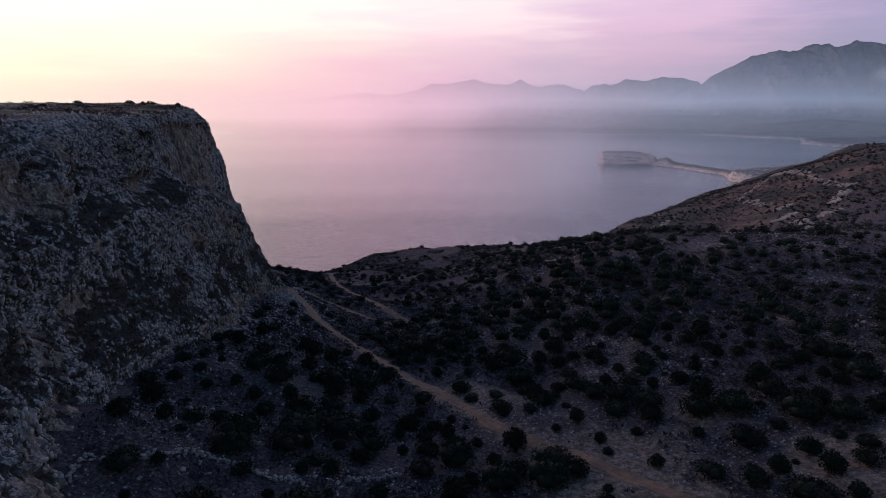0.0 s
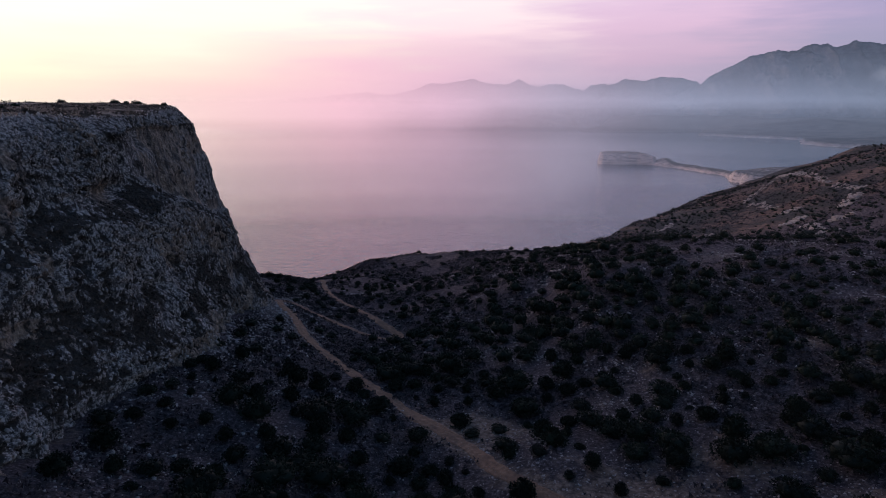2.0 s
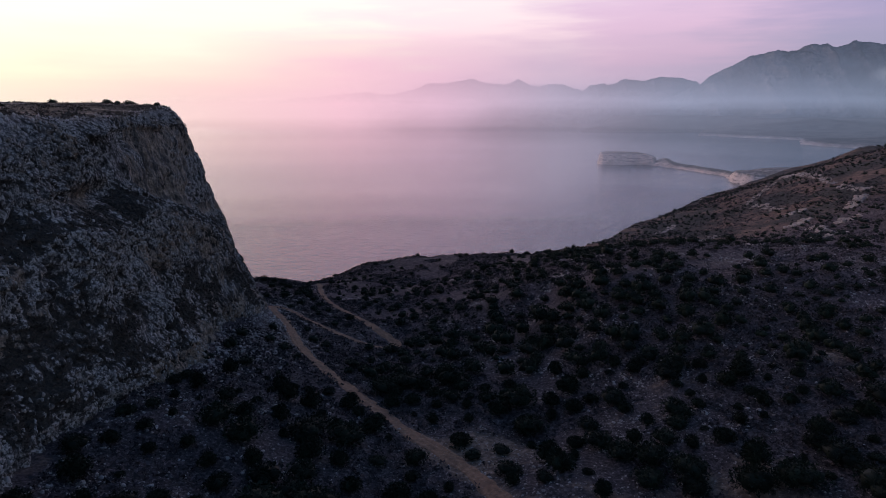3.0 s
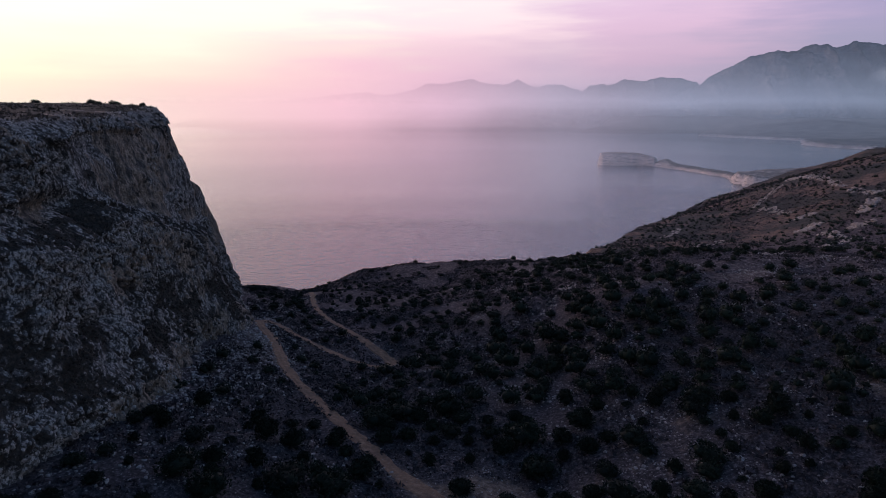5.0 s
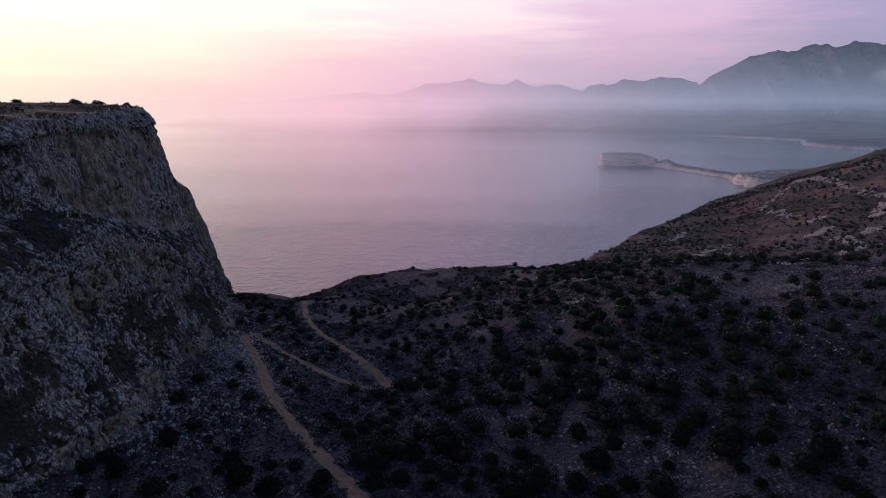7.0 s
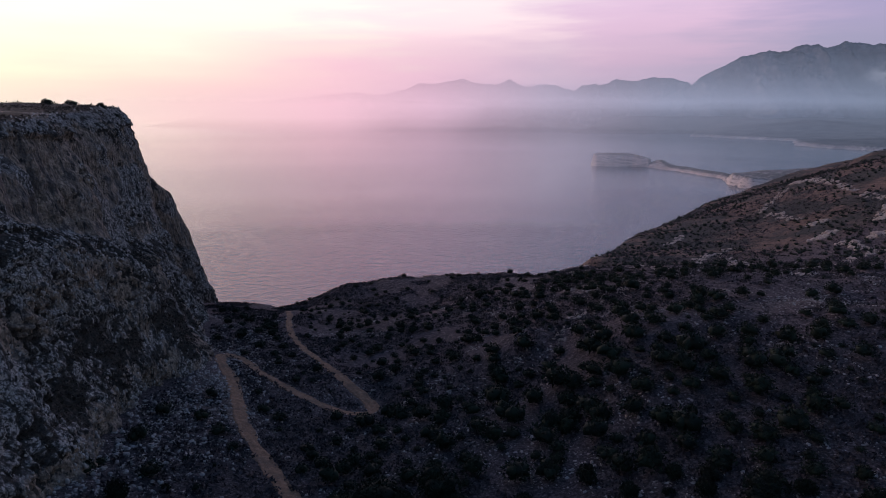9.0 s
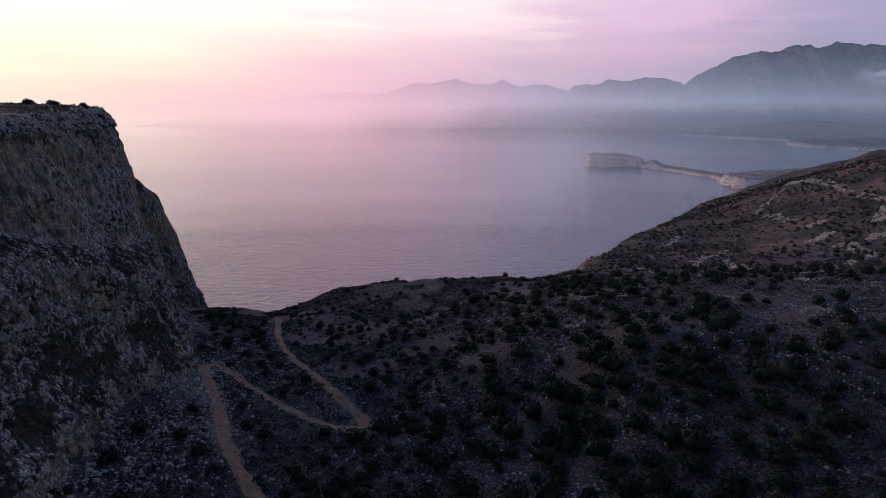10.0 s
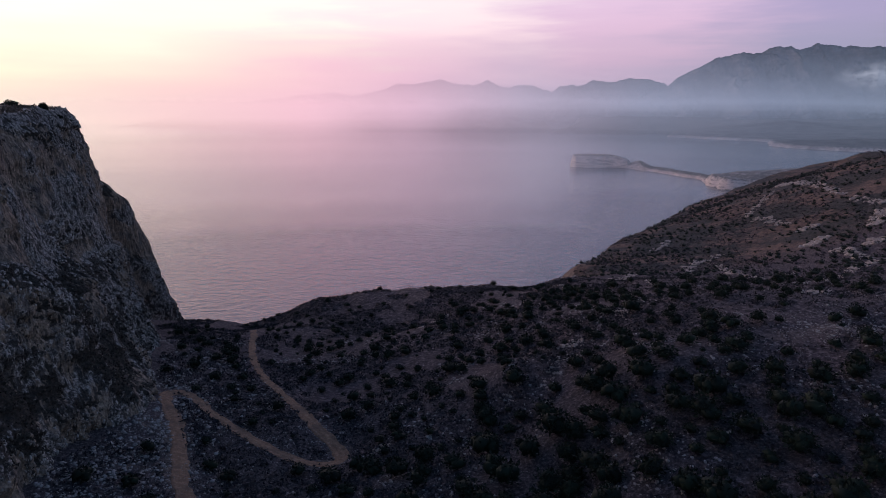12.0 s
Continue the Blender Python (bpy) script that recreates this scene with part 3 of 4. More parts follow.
    fresh = np.clip(1.15 * np.clip((Yf - 100) / 40, 0, 1) * np.exp(-((v[None, :] - 0.09) / 0.10) ** 2) * (0.5 + 0.9 * vnoise(even / 14, 0.5, 9.0))[:, None] + 0.8 * fbm(S / 16, Z / 12, 19.0, 3) + 0.02 + 0.46 * wall + high * (0.14 + 0.26 * np.exp(-((Yf - 222) / 36) ** 2)), 0, 1)
    # the tableland on top runs back from the edge
    run = np.array((1.5, 4, 8, 14, 22, 32, 46, 64, 90, 130, 190, 280))
    TX = X[:, -1:] - run
    TY = Y[:, -1:] + 0 * run
    TZ = top[:, None] + 1.9 * (1 - np.exp(-run / 20)) + 0.4 * fbm(TX / 8, TY / 8, 4.4, 3) * np.clip(run / 8, 0, 1)
    X, Y, Z = np.hstack((X, TX)), np.hstack((Y, TY)), np.hstack((Z, TZ))
    scrub = np.hstack((scrub, np.clip(0.40 + np.minimum(run, 8) / 60 + 0 * TX + 0.5 * fbm(TX / 10, TY / 10, 2.0, 3), 0, 1)))
    ob = sheet("cliff", X, Y, Z, M_CLIFF)
    ob.data.attributes.new("scrub", "FLOAT", "POINT").data.foreach_set("value", scrub.ravel().astype(np.float32))
    ob.data.attributes.new("fresh", "FLOAT", "POINT").data.foreach_set("value", np.hstack((fresh, 0.42 + 0 * TX)).ravel().astype(np.float32))
    return tagged(ob, "grey limestone cliff with scrubby ledges and flat top", "cliff", kind="structure"), (X, Y, Z, scrub, np.hstack((np.maximum(wall, slope), 0 * TX)))


cliff, CLIFF = build_cliff()


# ---- land across the water ----
def landmass(name, outline, inland, cell, material, lip, cliff_height, label, category, wob=10.0):
    """Land inside an outline: a rocky shore cliff_height high, then inland(x, y, d) above it."""
    o = np.array(outline)
    x0, y0 = o.min(0) - 4 * cell
    x1, y1 = o.max(0) + 4 * cell
    X, Y = np.meshgrid(np.arange(x0, x1 + cell, cell), np.arange(y0, y1 + cell, cell))
    d = inside(X, Y, outline) + wob * fbm(X / (wob * 5), Y / (wob * 5), 1.3, 4)
    rise = np.clip(d / lip, -1, 1)
    land = cliff_height + inland(X, Y, np.maximum(d - lip, 0))
    Z = np.where(d < lip, np.minimum(cliff_height * rise * (1 + 0.25 * fbm(X / (cell * 3), Y / (cell * 3), 6.6, 2)), land), land)
    return tagged(sheet(name, X, Y, Z - 1.0, material), label, category, kind="structure")


M_NEARCAPE = bedded_cape()
M_COASTLAND = far_land("coast_land", (0.13, 0.119, 0.117), (0.058, 0.059, 0.062), (0.84, 0.73, 0.68), 0.012, 0.72, 0.95, 0.08, (3300, 3700))
# blue-grey tones: distance haze is put into the mountains' own colour
M_MOUNTAIN = far_land("hazed_mountain_land", (0.25, 0.26, 0.29), (0.075, 0.088, 0.10), (0.42, 0.405, 0.42), 0.0035, 0.6, 0.95)

PAN = ((464, 1905), (471, 1882), (509, 1872), (569, 1872), (615, 1850), (630, 1880), (615, 1950), (569, 2000), (509, 2000), (474, 1960))
landmass("flat_islet", PAN, lambda x, y, d: np.clip(d * 0.25, 0, 1) + 0.5 * fbm(x / 25, y / 25, 1, 3) - 0.02 * (y - 1880) - 0.32 * np.clip(x - 592, 0, 60), 3.0, M_NEARCAPE, 6, 32,
         "flat-topped rocky islet ringed by low cliffs", "islet", 4)
NECK = ((597, 1900), (602, 1862), (634, 1790), (668, 1690), (692, 1600), (682, 1520), (727, 1500), (742, 1600), (722, 1700), (694, 1800), (662, 1880), (632, 1920))
landmass("rocky_neck", NECK, lambda x, y, d: 12 * np.exp(-((x - 646) / 18) ** 2 - ((y - 1850) / 40) ** 2) + 0.05 * d, 5.0, M_NEARCAPE, 10, 10,
         "low bare rock neck joining islet to shore", "headland", 7)
CAPE = ((664, 1425), (674, 1400), (724, 1380), (784, 1330), (924, 1200), (1500, 1000), (2200, 1300), (1900, 1600), (1300, 1640), (1000, 1600), (800, 1570), (689, 1530), (666, 1470))
landmass("headland", CAPE, lambda x, y, d: np.clip(0.045 * (x - 690), 0, 36) * np.clip(d / 40, 0, 1) + 2 * fbm(x / 60, y / 60, 1, 3), 8.0, M_NEARCAPE, 12, 24,
         "low headland with pinkish sea cliffs", "headland", 8)
SHORE = ((330, 4720), (370, 4690), (700, 4640), (1120, 4640), (1020, 4200), (830, 3880), (1050, 3850), (1560, 3870), (1480, 3600), (1390, 3485), (1560, 3260),
         (1720, 3060), (1620, 2900), (1545, 2790), (1600, 2560), (1750, 2400), (2300, 2050), (3300, 1800), (4300, 2600), (4000, 4100), (2600, 4880), (900, 4900), (400, 4850))
landmass("far_coast", SHORE, lambda x, y, d: np.clip(d * np.interp(y, (3300, 3900, 4300, 4600), (0.07, 0.20, 0.4, 0.9)), 0, 70) + 8 * np.clip(d / 150, 0, 1) * fbm(x / 260, y / 260, 1, 4), 15.0, M_COASTLAND, 16, 17,
         "low misty coast edged with pale cliffs", "coast", 22)


def mountain_range(y, crest, front, label):
    """A ridge seen across the water: crest holds x, height pairs at the distance y."""
    xs, zs = np.array(crest, float).T
    u = np.linspace(xs[0], xs[-1], 260)
    v = np.linspace(0, 1.6, 60)
    U, V = np.meshgrid(u, v)
    base = np.interp(U, xs, zs)
    up = np.where(V <= 1, V ** 0.9, np.maximum(0, 1 - (V - 1) * 1.3))
    Z = base * up
    ridge = np.abs(fbm(U / 190 + 0.5 * V, V * 2.4, y * 0.01, 5))
    Z = Z * (1 - 0.85 * ridge * np.clip(V * (1.02 - V) * 4, 0, 1)) + 5 * fbm(U / 60, V * 6, 3.3, 3) * np.clip(Z / 60, 0, 1)
    Y = y - front * (1 - V) + 60 * fbm(U / 300, V * 2, 7.7, 3)
    return tagged(sheet("mountain_range", U, Y, Z, M_MOUNTAIN), label, "mountain", kind="structure")


def sky_line(y, pix):
    """Crest from directions, each the tangent to the right and the tangent upwards."""
    return [(y * a, 180 + y * e) for a, e in pix]


RANGE_FAR = ((-0.42, -0.037), (-0.34, -0.02), (-0.27, -0.004), (-0.20, 0.006), (-0.15, 0.010), (-0.11, 0.0145), (-0.085, 0.010), (-0.068, 0.0125), (-0.038, 0.0164), (-0.016, 0.0281), (0.014, 0.0273), (0.046, 0.0356), (0.074, 0.0289), (0.096, 0.0239), (0.117, 0.0331), (0.134, 0.0248), (0.147, 0.0214), (0.173, 0.0273), (0.19, 0.0239), (0.221, 0.013), (0.273, 0.0063))
RANGE_MID = ((0.196, 0.0063), (0.211, 0.0139), (0.225, 0.0248), (0.259, 0.0273), (0.289, 0.0356), (0.315, 0.0331), (0.34, 0.0372), (0.371, 0.0339), (0.397, 0.0264), (0.463, 0.0164))
RANGE_BIG = ((0.318, -0.0174), (0.355, 0.008), (0.393, 0.0273), (0.425, 0.048), (0.466, 0.0690), (0.501, 0.0750), (0.529, 0.0776), (0.557, 0.0866), (0.592, 0.0838), (0.618, 0.0908), (0.666, 0.0892), (0.728, 0.0860), (0.815, 0.0702), (0.958, 0.0414))
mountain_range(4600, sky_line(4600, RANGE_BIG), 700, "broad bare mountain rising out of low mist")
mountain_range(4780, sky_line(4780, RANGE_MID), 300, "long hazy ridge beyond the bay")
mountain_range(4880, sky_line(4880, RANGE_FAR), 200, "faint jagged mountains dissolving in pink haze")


# ---- glowing sheets that imitate haze and mist over the water ----
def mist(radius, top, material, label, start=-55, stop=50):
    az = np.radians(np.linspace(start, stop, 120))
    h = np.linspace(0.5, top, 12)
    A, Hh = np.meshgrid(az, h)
    ob = sheet("haze_glow_sheet", radius * np.sin(A), radius * np.cos(A), Hh, material)
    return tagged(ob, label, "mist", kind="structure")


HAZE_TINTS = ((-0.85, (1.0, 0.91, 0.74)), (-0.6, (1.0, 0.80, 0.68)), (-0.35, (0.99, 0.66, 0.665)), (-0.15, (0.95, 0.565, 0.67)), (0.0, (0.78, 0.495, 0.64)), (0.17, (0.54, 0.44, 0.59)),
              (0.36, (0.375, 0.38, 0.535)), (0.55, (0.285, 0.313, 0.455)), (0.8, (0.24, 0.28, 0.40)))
FAR_HAZE = glow_haze_material("far_haze", ((0, 0.0), (40, 0.06), (90, 0.13), (125, 0.32), (152, 0.62), (185, 0.86), (225, 0.70), (270, 0.58), (350, 0.48), (470, 0.28), (640, 0.0)),
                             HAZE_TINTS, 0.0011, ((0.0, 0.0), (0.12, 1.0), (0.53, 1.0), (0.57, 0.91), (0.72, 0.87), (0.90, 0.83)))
BAY_HAZE = glow_haze_material("bay_haze", ((0, 0.0), (25, 0.12), (70, 0.18), (120, 0.23), (190, 0.24), (320, 0.0)), HAZE_TINTS, 0.0015, ((0.43, 0.0), (0.55, 1.0), (0.66, 0.80)))
# the two nearest sheets add emission that brightens the water
mist(960, 190, glow_haze_material("near_water_haze", ((0, 0.0), (25, 0.12), (60, 0.24), (110, 0.30), (160, 0.15), (190, 0.0)), HAZE_TINTS, 0.001, ((0.03, 0.0), (0.12, 1.0), (0.58, 1.0), (0.66, 0.0)), 0.05),
     "glowing sheet painting faint pink haze over the open water", -50, 20)
mist(1330, 200, glow_haze_material("shore_haze", ((0, 0.0), (30, 0.11), (80, 0.20), (125, 0.20), (170, 0.12), (200, 0.0)), HAZE_TINTS, 0.001, ((0.53, 0.0), (0.62, 1.0), (0.80, 0.6)), 0.05),
     "glowing sheet painting faint blue haze over the nearer water", 2)
mist(2320, 320, BAY_HAZE, "glowing sheet painting thin blue evening haze over the bay", -9)
mist(3300, 320, BAY_HAZE, "glowing sheet painted as mist along the far shore", -9)
WEST_HAZE = glow_haze_material("west_haze", ((0, 0.0), (25, 0.05), (60, 0.24), (95, 0.50), (125, 0.80), (150, 0.97), (172, 1.0), (192, 0.6), (235, 0.0)), HAZE_TINTS, 0.0006, ((0.03, 0.0), (0.12, 1.0), (0.43, 0.97), (0.49, 0.60), (0.545, 0.14), (0.59, 0.0)), 0.03)
mist(1500, 235, WEST_HAZE, "glowing sheet painting pink haze across the open horizon", -55, 23)
mist(4080, 190, glow_haze_material("sea_rim_haze", ((0, 0.0), (50, 0.25), (100, 0.55), (150, 0.85), (190, 0.0)), HAZE_TINTS, 0.0006, ((0.05, 0.0), (0.15, 1.0), (0.515, 1.0), (0.55, 0.45), (0.62, 0.25), (0.70, 0.0)), 0.0),
     "glowing sheet painting pale haze over the rim of the sea", -50, 24)
mist(4085, 640, glow_haze_material("range_haze", ((0, 0.0), (140, 0.0), (190, 0.55), (420, 0.50), (640, 0.0)), HAZE_TINTS, 0.0011, ((0.30, 0.0), (0.42, 1.0), (0.58, 0.8), (0.63, 0.0)), 0.05),
     "glowing sheet painting pink haze before the farthest mountains", -30, 18)
mist(4100, 640, FAR_HAZE, "glowing sheet painted as low evening mist in front of the mountains")


def wisp_material():
    m = Mat("glowing_wisp")
    nt = m.nt
    nt.nodes.remove(m.b)
    grad = m.N("ShaderNodeTexGradient")
    grad.gradient_type = "SPHERICAL"
    mp = m.N("ShaderNodeMapping")
    mp.inputs["Scale"].default_value = (1 / 420, 1 / 420, 1 / 95)
    m.L(m.co, mp.inputs[0]), m.L(mp.outputs[0], grad.inputs[0])
    dens = m.math("MULTIPLY", m.ramp(grad.outputs[1], ((0.0, 0.0), (0.5, 0.9)), "EASE"), m.ramp(m.noise(0.009, 7, 0.65, (1, 1, 2.2)), ((0.36, 0.0), (0.60, 1.0))))
    # emission stands in for the skylight a cloud would scatter
    glow, clear, mix = m.N("ShaderNodeEmission"), m.N("ShaderNodeBsdfTransparent"), m.N("ShaderNodeMixShader")
    glow.inputs[0].default_value = (0.36, 0.37, 0.48, 1)
    m.L(dens, mix.inputs[0]), m.L(clear.outputs[0], mix.inputs[1]), m.L(glow.outputs[0], mix.inputs[2])
    m.L(mix.outputs[0], nt.nodes["Material Output"].inputs[0])
    return m.m


U, V = np.meshgrid(np.linspace(-450, 450, 12), np.linspace(-100, 100, 6))
wisp = sheet("wisp_glow_sheet", U, -0.66 * U * 0.9, V, wisp_material())
wisp.location = (2560, 3230, 315)
tagged(wisp, "glowing sheet painted as a wisp of low cloud on the mountain", "mist", kind="structure")


# ---- plants ----
rng = np.random.default_rng(7)


def soup(tris_or_quads, name, material, smooth=False):
    """One mesh from a list of (verts, faces) arrays whose faces have the same number of corners."""
    off, V, F = 0, [], []
    for v, f in tris_or_quads:
        V.append(v), F.append(f + off)
        off += len(v)
    me_ob = mesh_object(name, np.concatenate(V), np.concatenate(F), material, smooth)
    return me_ob


def ico(sub):
    bm = bmesh.new()
    bmesh.ops.create_icosphere(bm, subdivisions=sub, radius=1.0)
    v = np.array([p.co[:] for p in bm.verts])
    f = np.array([[q.index for q in p.verts] for p in bm.faces])
    bm.free()
    return v, f


ICO1, ICO2 = ico(1), ico(2)


def lump(centre, size, seed, base=ICO1, rough=0.25):
    v, f = base
    n = fbm(v[:, 0] * 1.7 + seed, v[:, 1] * 1.7, v[:, 2] * 1.7, 2)
    return v * (1 + rough * n)[:, None] * np.asarray(size) + np.asarray(centre), f


def sprays(points, normals, size, r):
    """Small leaf sprays, each a bent pair of triangles, scattered round points."""
    n = len(points)
    d = normals + r.normal(0, 0.55, (n, 3))
    d /= np.linalg.norm(d, axis=1)[:, None]
    t = np.cross(d, r.normal(0, 1, (n, 3)))
    t /= np.linalg.norm(t, axis=1)[:, None] + 1e-9
    s = (size * r.uniform(0.6, 1.4, n))[:, None]
    a, b, c, e = points - t * s * 0.5, points + d * s * 0.35 - t * s * 0.05, points + t * s * 0.5, points + d * s * 1.1
    V = np.stack((a, b, c, e), 1).reshape(-1, 3)
    k = np.arange(n)[:, None] * 4
    return V, np.concatenate((k + (0, 1, 3), k + (1, 2, 3)))


def crown_parts(width, tall, r, leaves, leaf=1.0, lobes=(5, 9)):
    out = []
    lobes = r.integers(*lobes)
    for i in range(lobes):
        a, q = r.uniform(0, 2 * math.pi), math.sqrt(r.uniform(0, 1)) * 0.22 * width
        if i == 0:
            q = 0
        sz = np.array((width * r.uniform(0.22, 0.33), width * r.uniform(0.22, 0.33), tall * r.uniform(0.27, 0.40)))
        c = np.array((q * math.cos(a), q * math.sin(a), tall * (0.50 - 0.35 * q / width) * r.uniform(0.85, 1.1)))
        out.append(lump(c, sz * 0.74, r.uniform(0, 99), ICO1, 0.45))
        d = r.normal(0, 1, (leaves, 3))
        d /= np.linalg.norm(d, axis=1)[:, None]
        d = d[d[:, 2] > -0.55]
        bumpy = 1 + 0.22 * vnoise(d[:, 0] * 3 + i, d[:, 1] * 3, d[:, 2] * 3)
        out.append(sprays(c + d * sz * bumpy[:, None], d, leaf * (0.11 * width ** 0.5 + 0.05), r))
    return out


def build_shrub(width, tall, seed):
    """An evergreen bush: forked stem below, a crown of many small leaf sprays."""
    r = np.random.default_rng(seed)
    root = new("shrub")
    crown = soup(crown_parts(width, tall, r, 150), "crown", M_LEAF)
    crown.parent = root
    stems = []
    for i in range(4):
        a = i * 1.6 + r.uniform(0, 0.8)
        top = np.array((math.cos(a) * width * 0.22, math.sin(a) * width * 0.22, tall * 0.6))
        ring = []
        for k, (w, z) in enumerate(((0.11, -0.3), (0.075, tall * 0.3), (0.03, tall * 0.62))):
            c = top * (z / (tall * 0.62)) if z > 0 else np.array((0, 0, z))
            ang = np.arange(5) * 2 * math.pi / 5
            ring.append(np.stack((c[0] + w * np.cos(ang), c[1] + w * np.sin(ang), np.full(5, z)), 1))
        f = [[k * 5 + j, k * 5 + (j + 1) % 5, k * 5 + 5 + (j + 1) % 5, k * 5 + 5 + j] for k in range(2) for j in range(5)]
        stems.append((np.concatenate(ring), np.array(f)))
    stem = soup(stems, "stem", M_BARK)
    stem.parent = root
    return root


def cover(x, y):
    """How thickly bushes grow, from 0 to 1."""
    patch = 0.5 + 0.5 * fbm(x / 34, y / 34, 11.0, 3)
    d = 0.25 + 0.75 * np.clip(patch, 0, 1)
    d *= 1 - 0.6 * np.exp(-((x - 30) / 18) ** 2 - ((y - 105) / 22) ** 2)         # open soil beside the track
    d *= 1 - 0.75 * np.exp(-((x + 52) / 14) ** 2 - ((y - 215) / 45) ** 2)        # scree below the rock
    d *= 1 - 0.6 * np.exp(-((x + 52) / 11) ** 2 - ((y - 150) / 45) ** 2)
    d *= 1 - 0.7 * np.exp(-((x - 10) / 13) ** 2 - ((y - 132) / 9) ** 2)         # another bare patch
    d *= 1 + 0.7 * np.exp(-((x + 16) / 22) ** 2 - ((y - 122) / 28) ** 2)         # thicket in the hollow
    d *= 1 - 0.65 * np.exp(-((x - 92) / 42) ** 2 - ((y - 365) / 38) ** 2)
    d *= 1 + 0.35 * np.exp(-((x - 38) / 40) ** 2 - ((y - 182) / 36) ** 2)         # bushier shoulder
    d *= 1 - 0.6 * np.clip((-50 - x) / 12, 0, 1) * np.clip((y - 235) / 20, 0, 1)
    d *= 1 - 0.55 * np.clip((y - 345) / 30, 0, 1)
    d *= 1 - 0.75 * np.clip((y - 370) / 12, 0, 1)
    d *= 1 - 0.82 * np.clip((y - 180) / 35, 0, 1) * np.clip((x - 55) / 30, 0, 1)
    d *= 1 + 1.3 * np.exp(-((x - 80) / 34) ** 2 - ((y - 112) / 34) ** 2)
    d *= 1 - 0.4 * np.exp(-((x - 40) / 18) ** 2 - ((y - 88) / 14) ** 2)
    d *= 1 + 0.5 * np.exp(-((x - 60) / 45) ** 2 - ((y - 165) / 40) ** 2)
    d *= 1 + 0.8 * np.exp(-((x - 22) / 26) ** 2 - ((y - 198) / 30) ** 2)
    d *= 1 - 0.75 * np.exp(-((x + 42) / 15) ** 2 - ((y - 83) / 12) ** 2)         # bare rock shelf
    d *= 1 - 0.55 * np.exp(-((x - 5) / 45) ** 2 - ((y - 330) / 70) ** 2)
    d *= 1 - 0.55 * np.exp(-((x + 36) / 24) ** 2 - ((y - 225) / 60) ** 2)        # open scrub between the bends
    return d


def vigour(x, y):
    """Bushes grow bigger on the moister shoulder and in the hollow."""
    return (1.0 - 0.35 * np.clip((y - 300) / 60, 0, 1)) + 0.5 * np.exp(-((x - 34) / 42) ** 2 - ((y - 188) / 40) ** 2) + 0.15 * np.exp(-((x + 16) / 22) ** 2 - ((y - 122) / 28) ** 2) - 0.25 * np.exp(-((x + 36) / 26) ** 2 - ((y - 230) / 70) ** 2)


def foot_x(y):
    f = np.array(FOOT)
    return np.interp(y, f[:14, 1], f[:14, 0])


def scatter(n, x0, x1, y0, y1, near_track, dens=True, off=2.5):
    x, y = rng.uniform(x0, x1, n), rng.uniform(y0, y1, n)
    keep = (segment_distance(x, y, TRACK_LINE)[0] > near_track) & (inside(x, y, COAST) > -6) & (x > foot_x(y) + off)
    keep &= (x < 0.85 * np.maximum(y, 60) + 40)
    if dens:
        keep &= rng.uniform(0, 1, n) < cover(x, y)
    return x[keep], y[keep]


def thin(x, y, gap):
    """Drop points nearer than gap to an earlier one."""
    cells, ok = {}, []
    for i, (a, b) in enumerate(zip(x, y)):
        k = (int(a // gap), int(b // gap))
        if any((a - c) ** 2 + (b - d) ** 2 < gap * gap for i2 in (-1, 0, 1) for j2 in (-1, 0, 1) for c, d in cells.get((k[0] + i2, k[1] + j2), ())):
            continue
        cells.setdefault(k, []).append((a, b))
        ok.append(i)
    return x[ok], y[ok]


SHRUBS = [build_shrub(w, h, 40 + i) for i, (w, h) in enumerate(((3.2, 2.3), (4.2, 2.9), (2.4, 1.9), (5.0, 3.0), (3.6, 3.2), (2.8, 1.6)))]
SHRUB_LABELS = ("rounded dark evergreen bush on dry stony ground", "broad dark evergreen bush with uneven crown", "small dense evergreen bush among stones",
                "wide spreading evergreen thicket on the hillside", "tall dark evergreen bush on the slope", "low cushion-shaped evergreen bush")
for ob, lab in zip(SHRUBS, SHRUB_LABELS):
    tagged(ob, lab, "shrub", group="bushes on the hillside")
sx, sy = scatter(11000, -108, 175, 66, 420, 3.2)
kp = (sy < 160) | (segment_distance(sx, sy, TRACK_LINE)[0] > 4.4)
sx, sy = sx[kp], sy[kp]
sx, sy = thin(sx, sy, 4.25)
order = np.argsort(np.hypot(sx, sy - 60))
sx, sy = sx[order], sy[order]
sz = height(sx, sy)
NEAR = 300
for i in range(min(NEAR, len(sx))):
    k = int(rng.integers(0, 6))
    s = float(0.6 + 1.05 * rng.uniform(0, 1) ** 1.3) * float(vigour(sx[i], sy[i]))
    m = Matrix.LocRotScale((sx[i], sy[i], sz[i] - 0.2), Euler((0, 0, float(rng.uniform(0, 6.28)))), (s, s, s * float(rng.uniform(0.8, 1.15))))
    if i < 6:
        SHRUBS[i].matrix_basis = m
    else:
        made = copy_thing(SHRUBS[k], Matrix())
        made.matrix_basis = m


def bush_cluster(width, tall, seed, leaves, leaf, lobes=(5, 9)):
    r = np.random.default_rng(seed)
    p = crown_parts(width, tall, r, leaves, leaf, lobes)
    off, V, F = 0, [], []
    for v, f in p:
        V.append(v), F.append(f + off)
        off += len(v)
    return np.concatenate(V), np.concatenate(F)


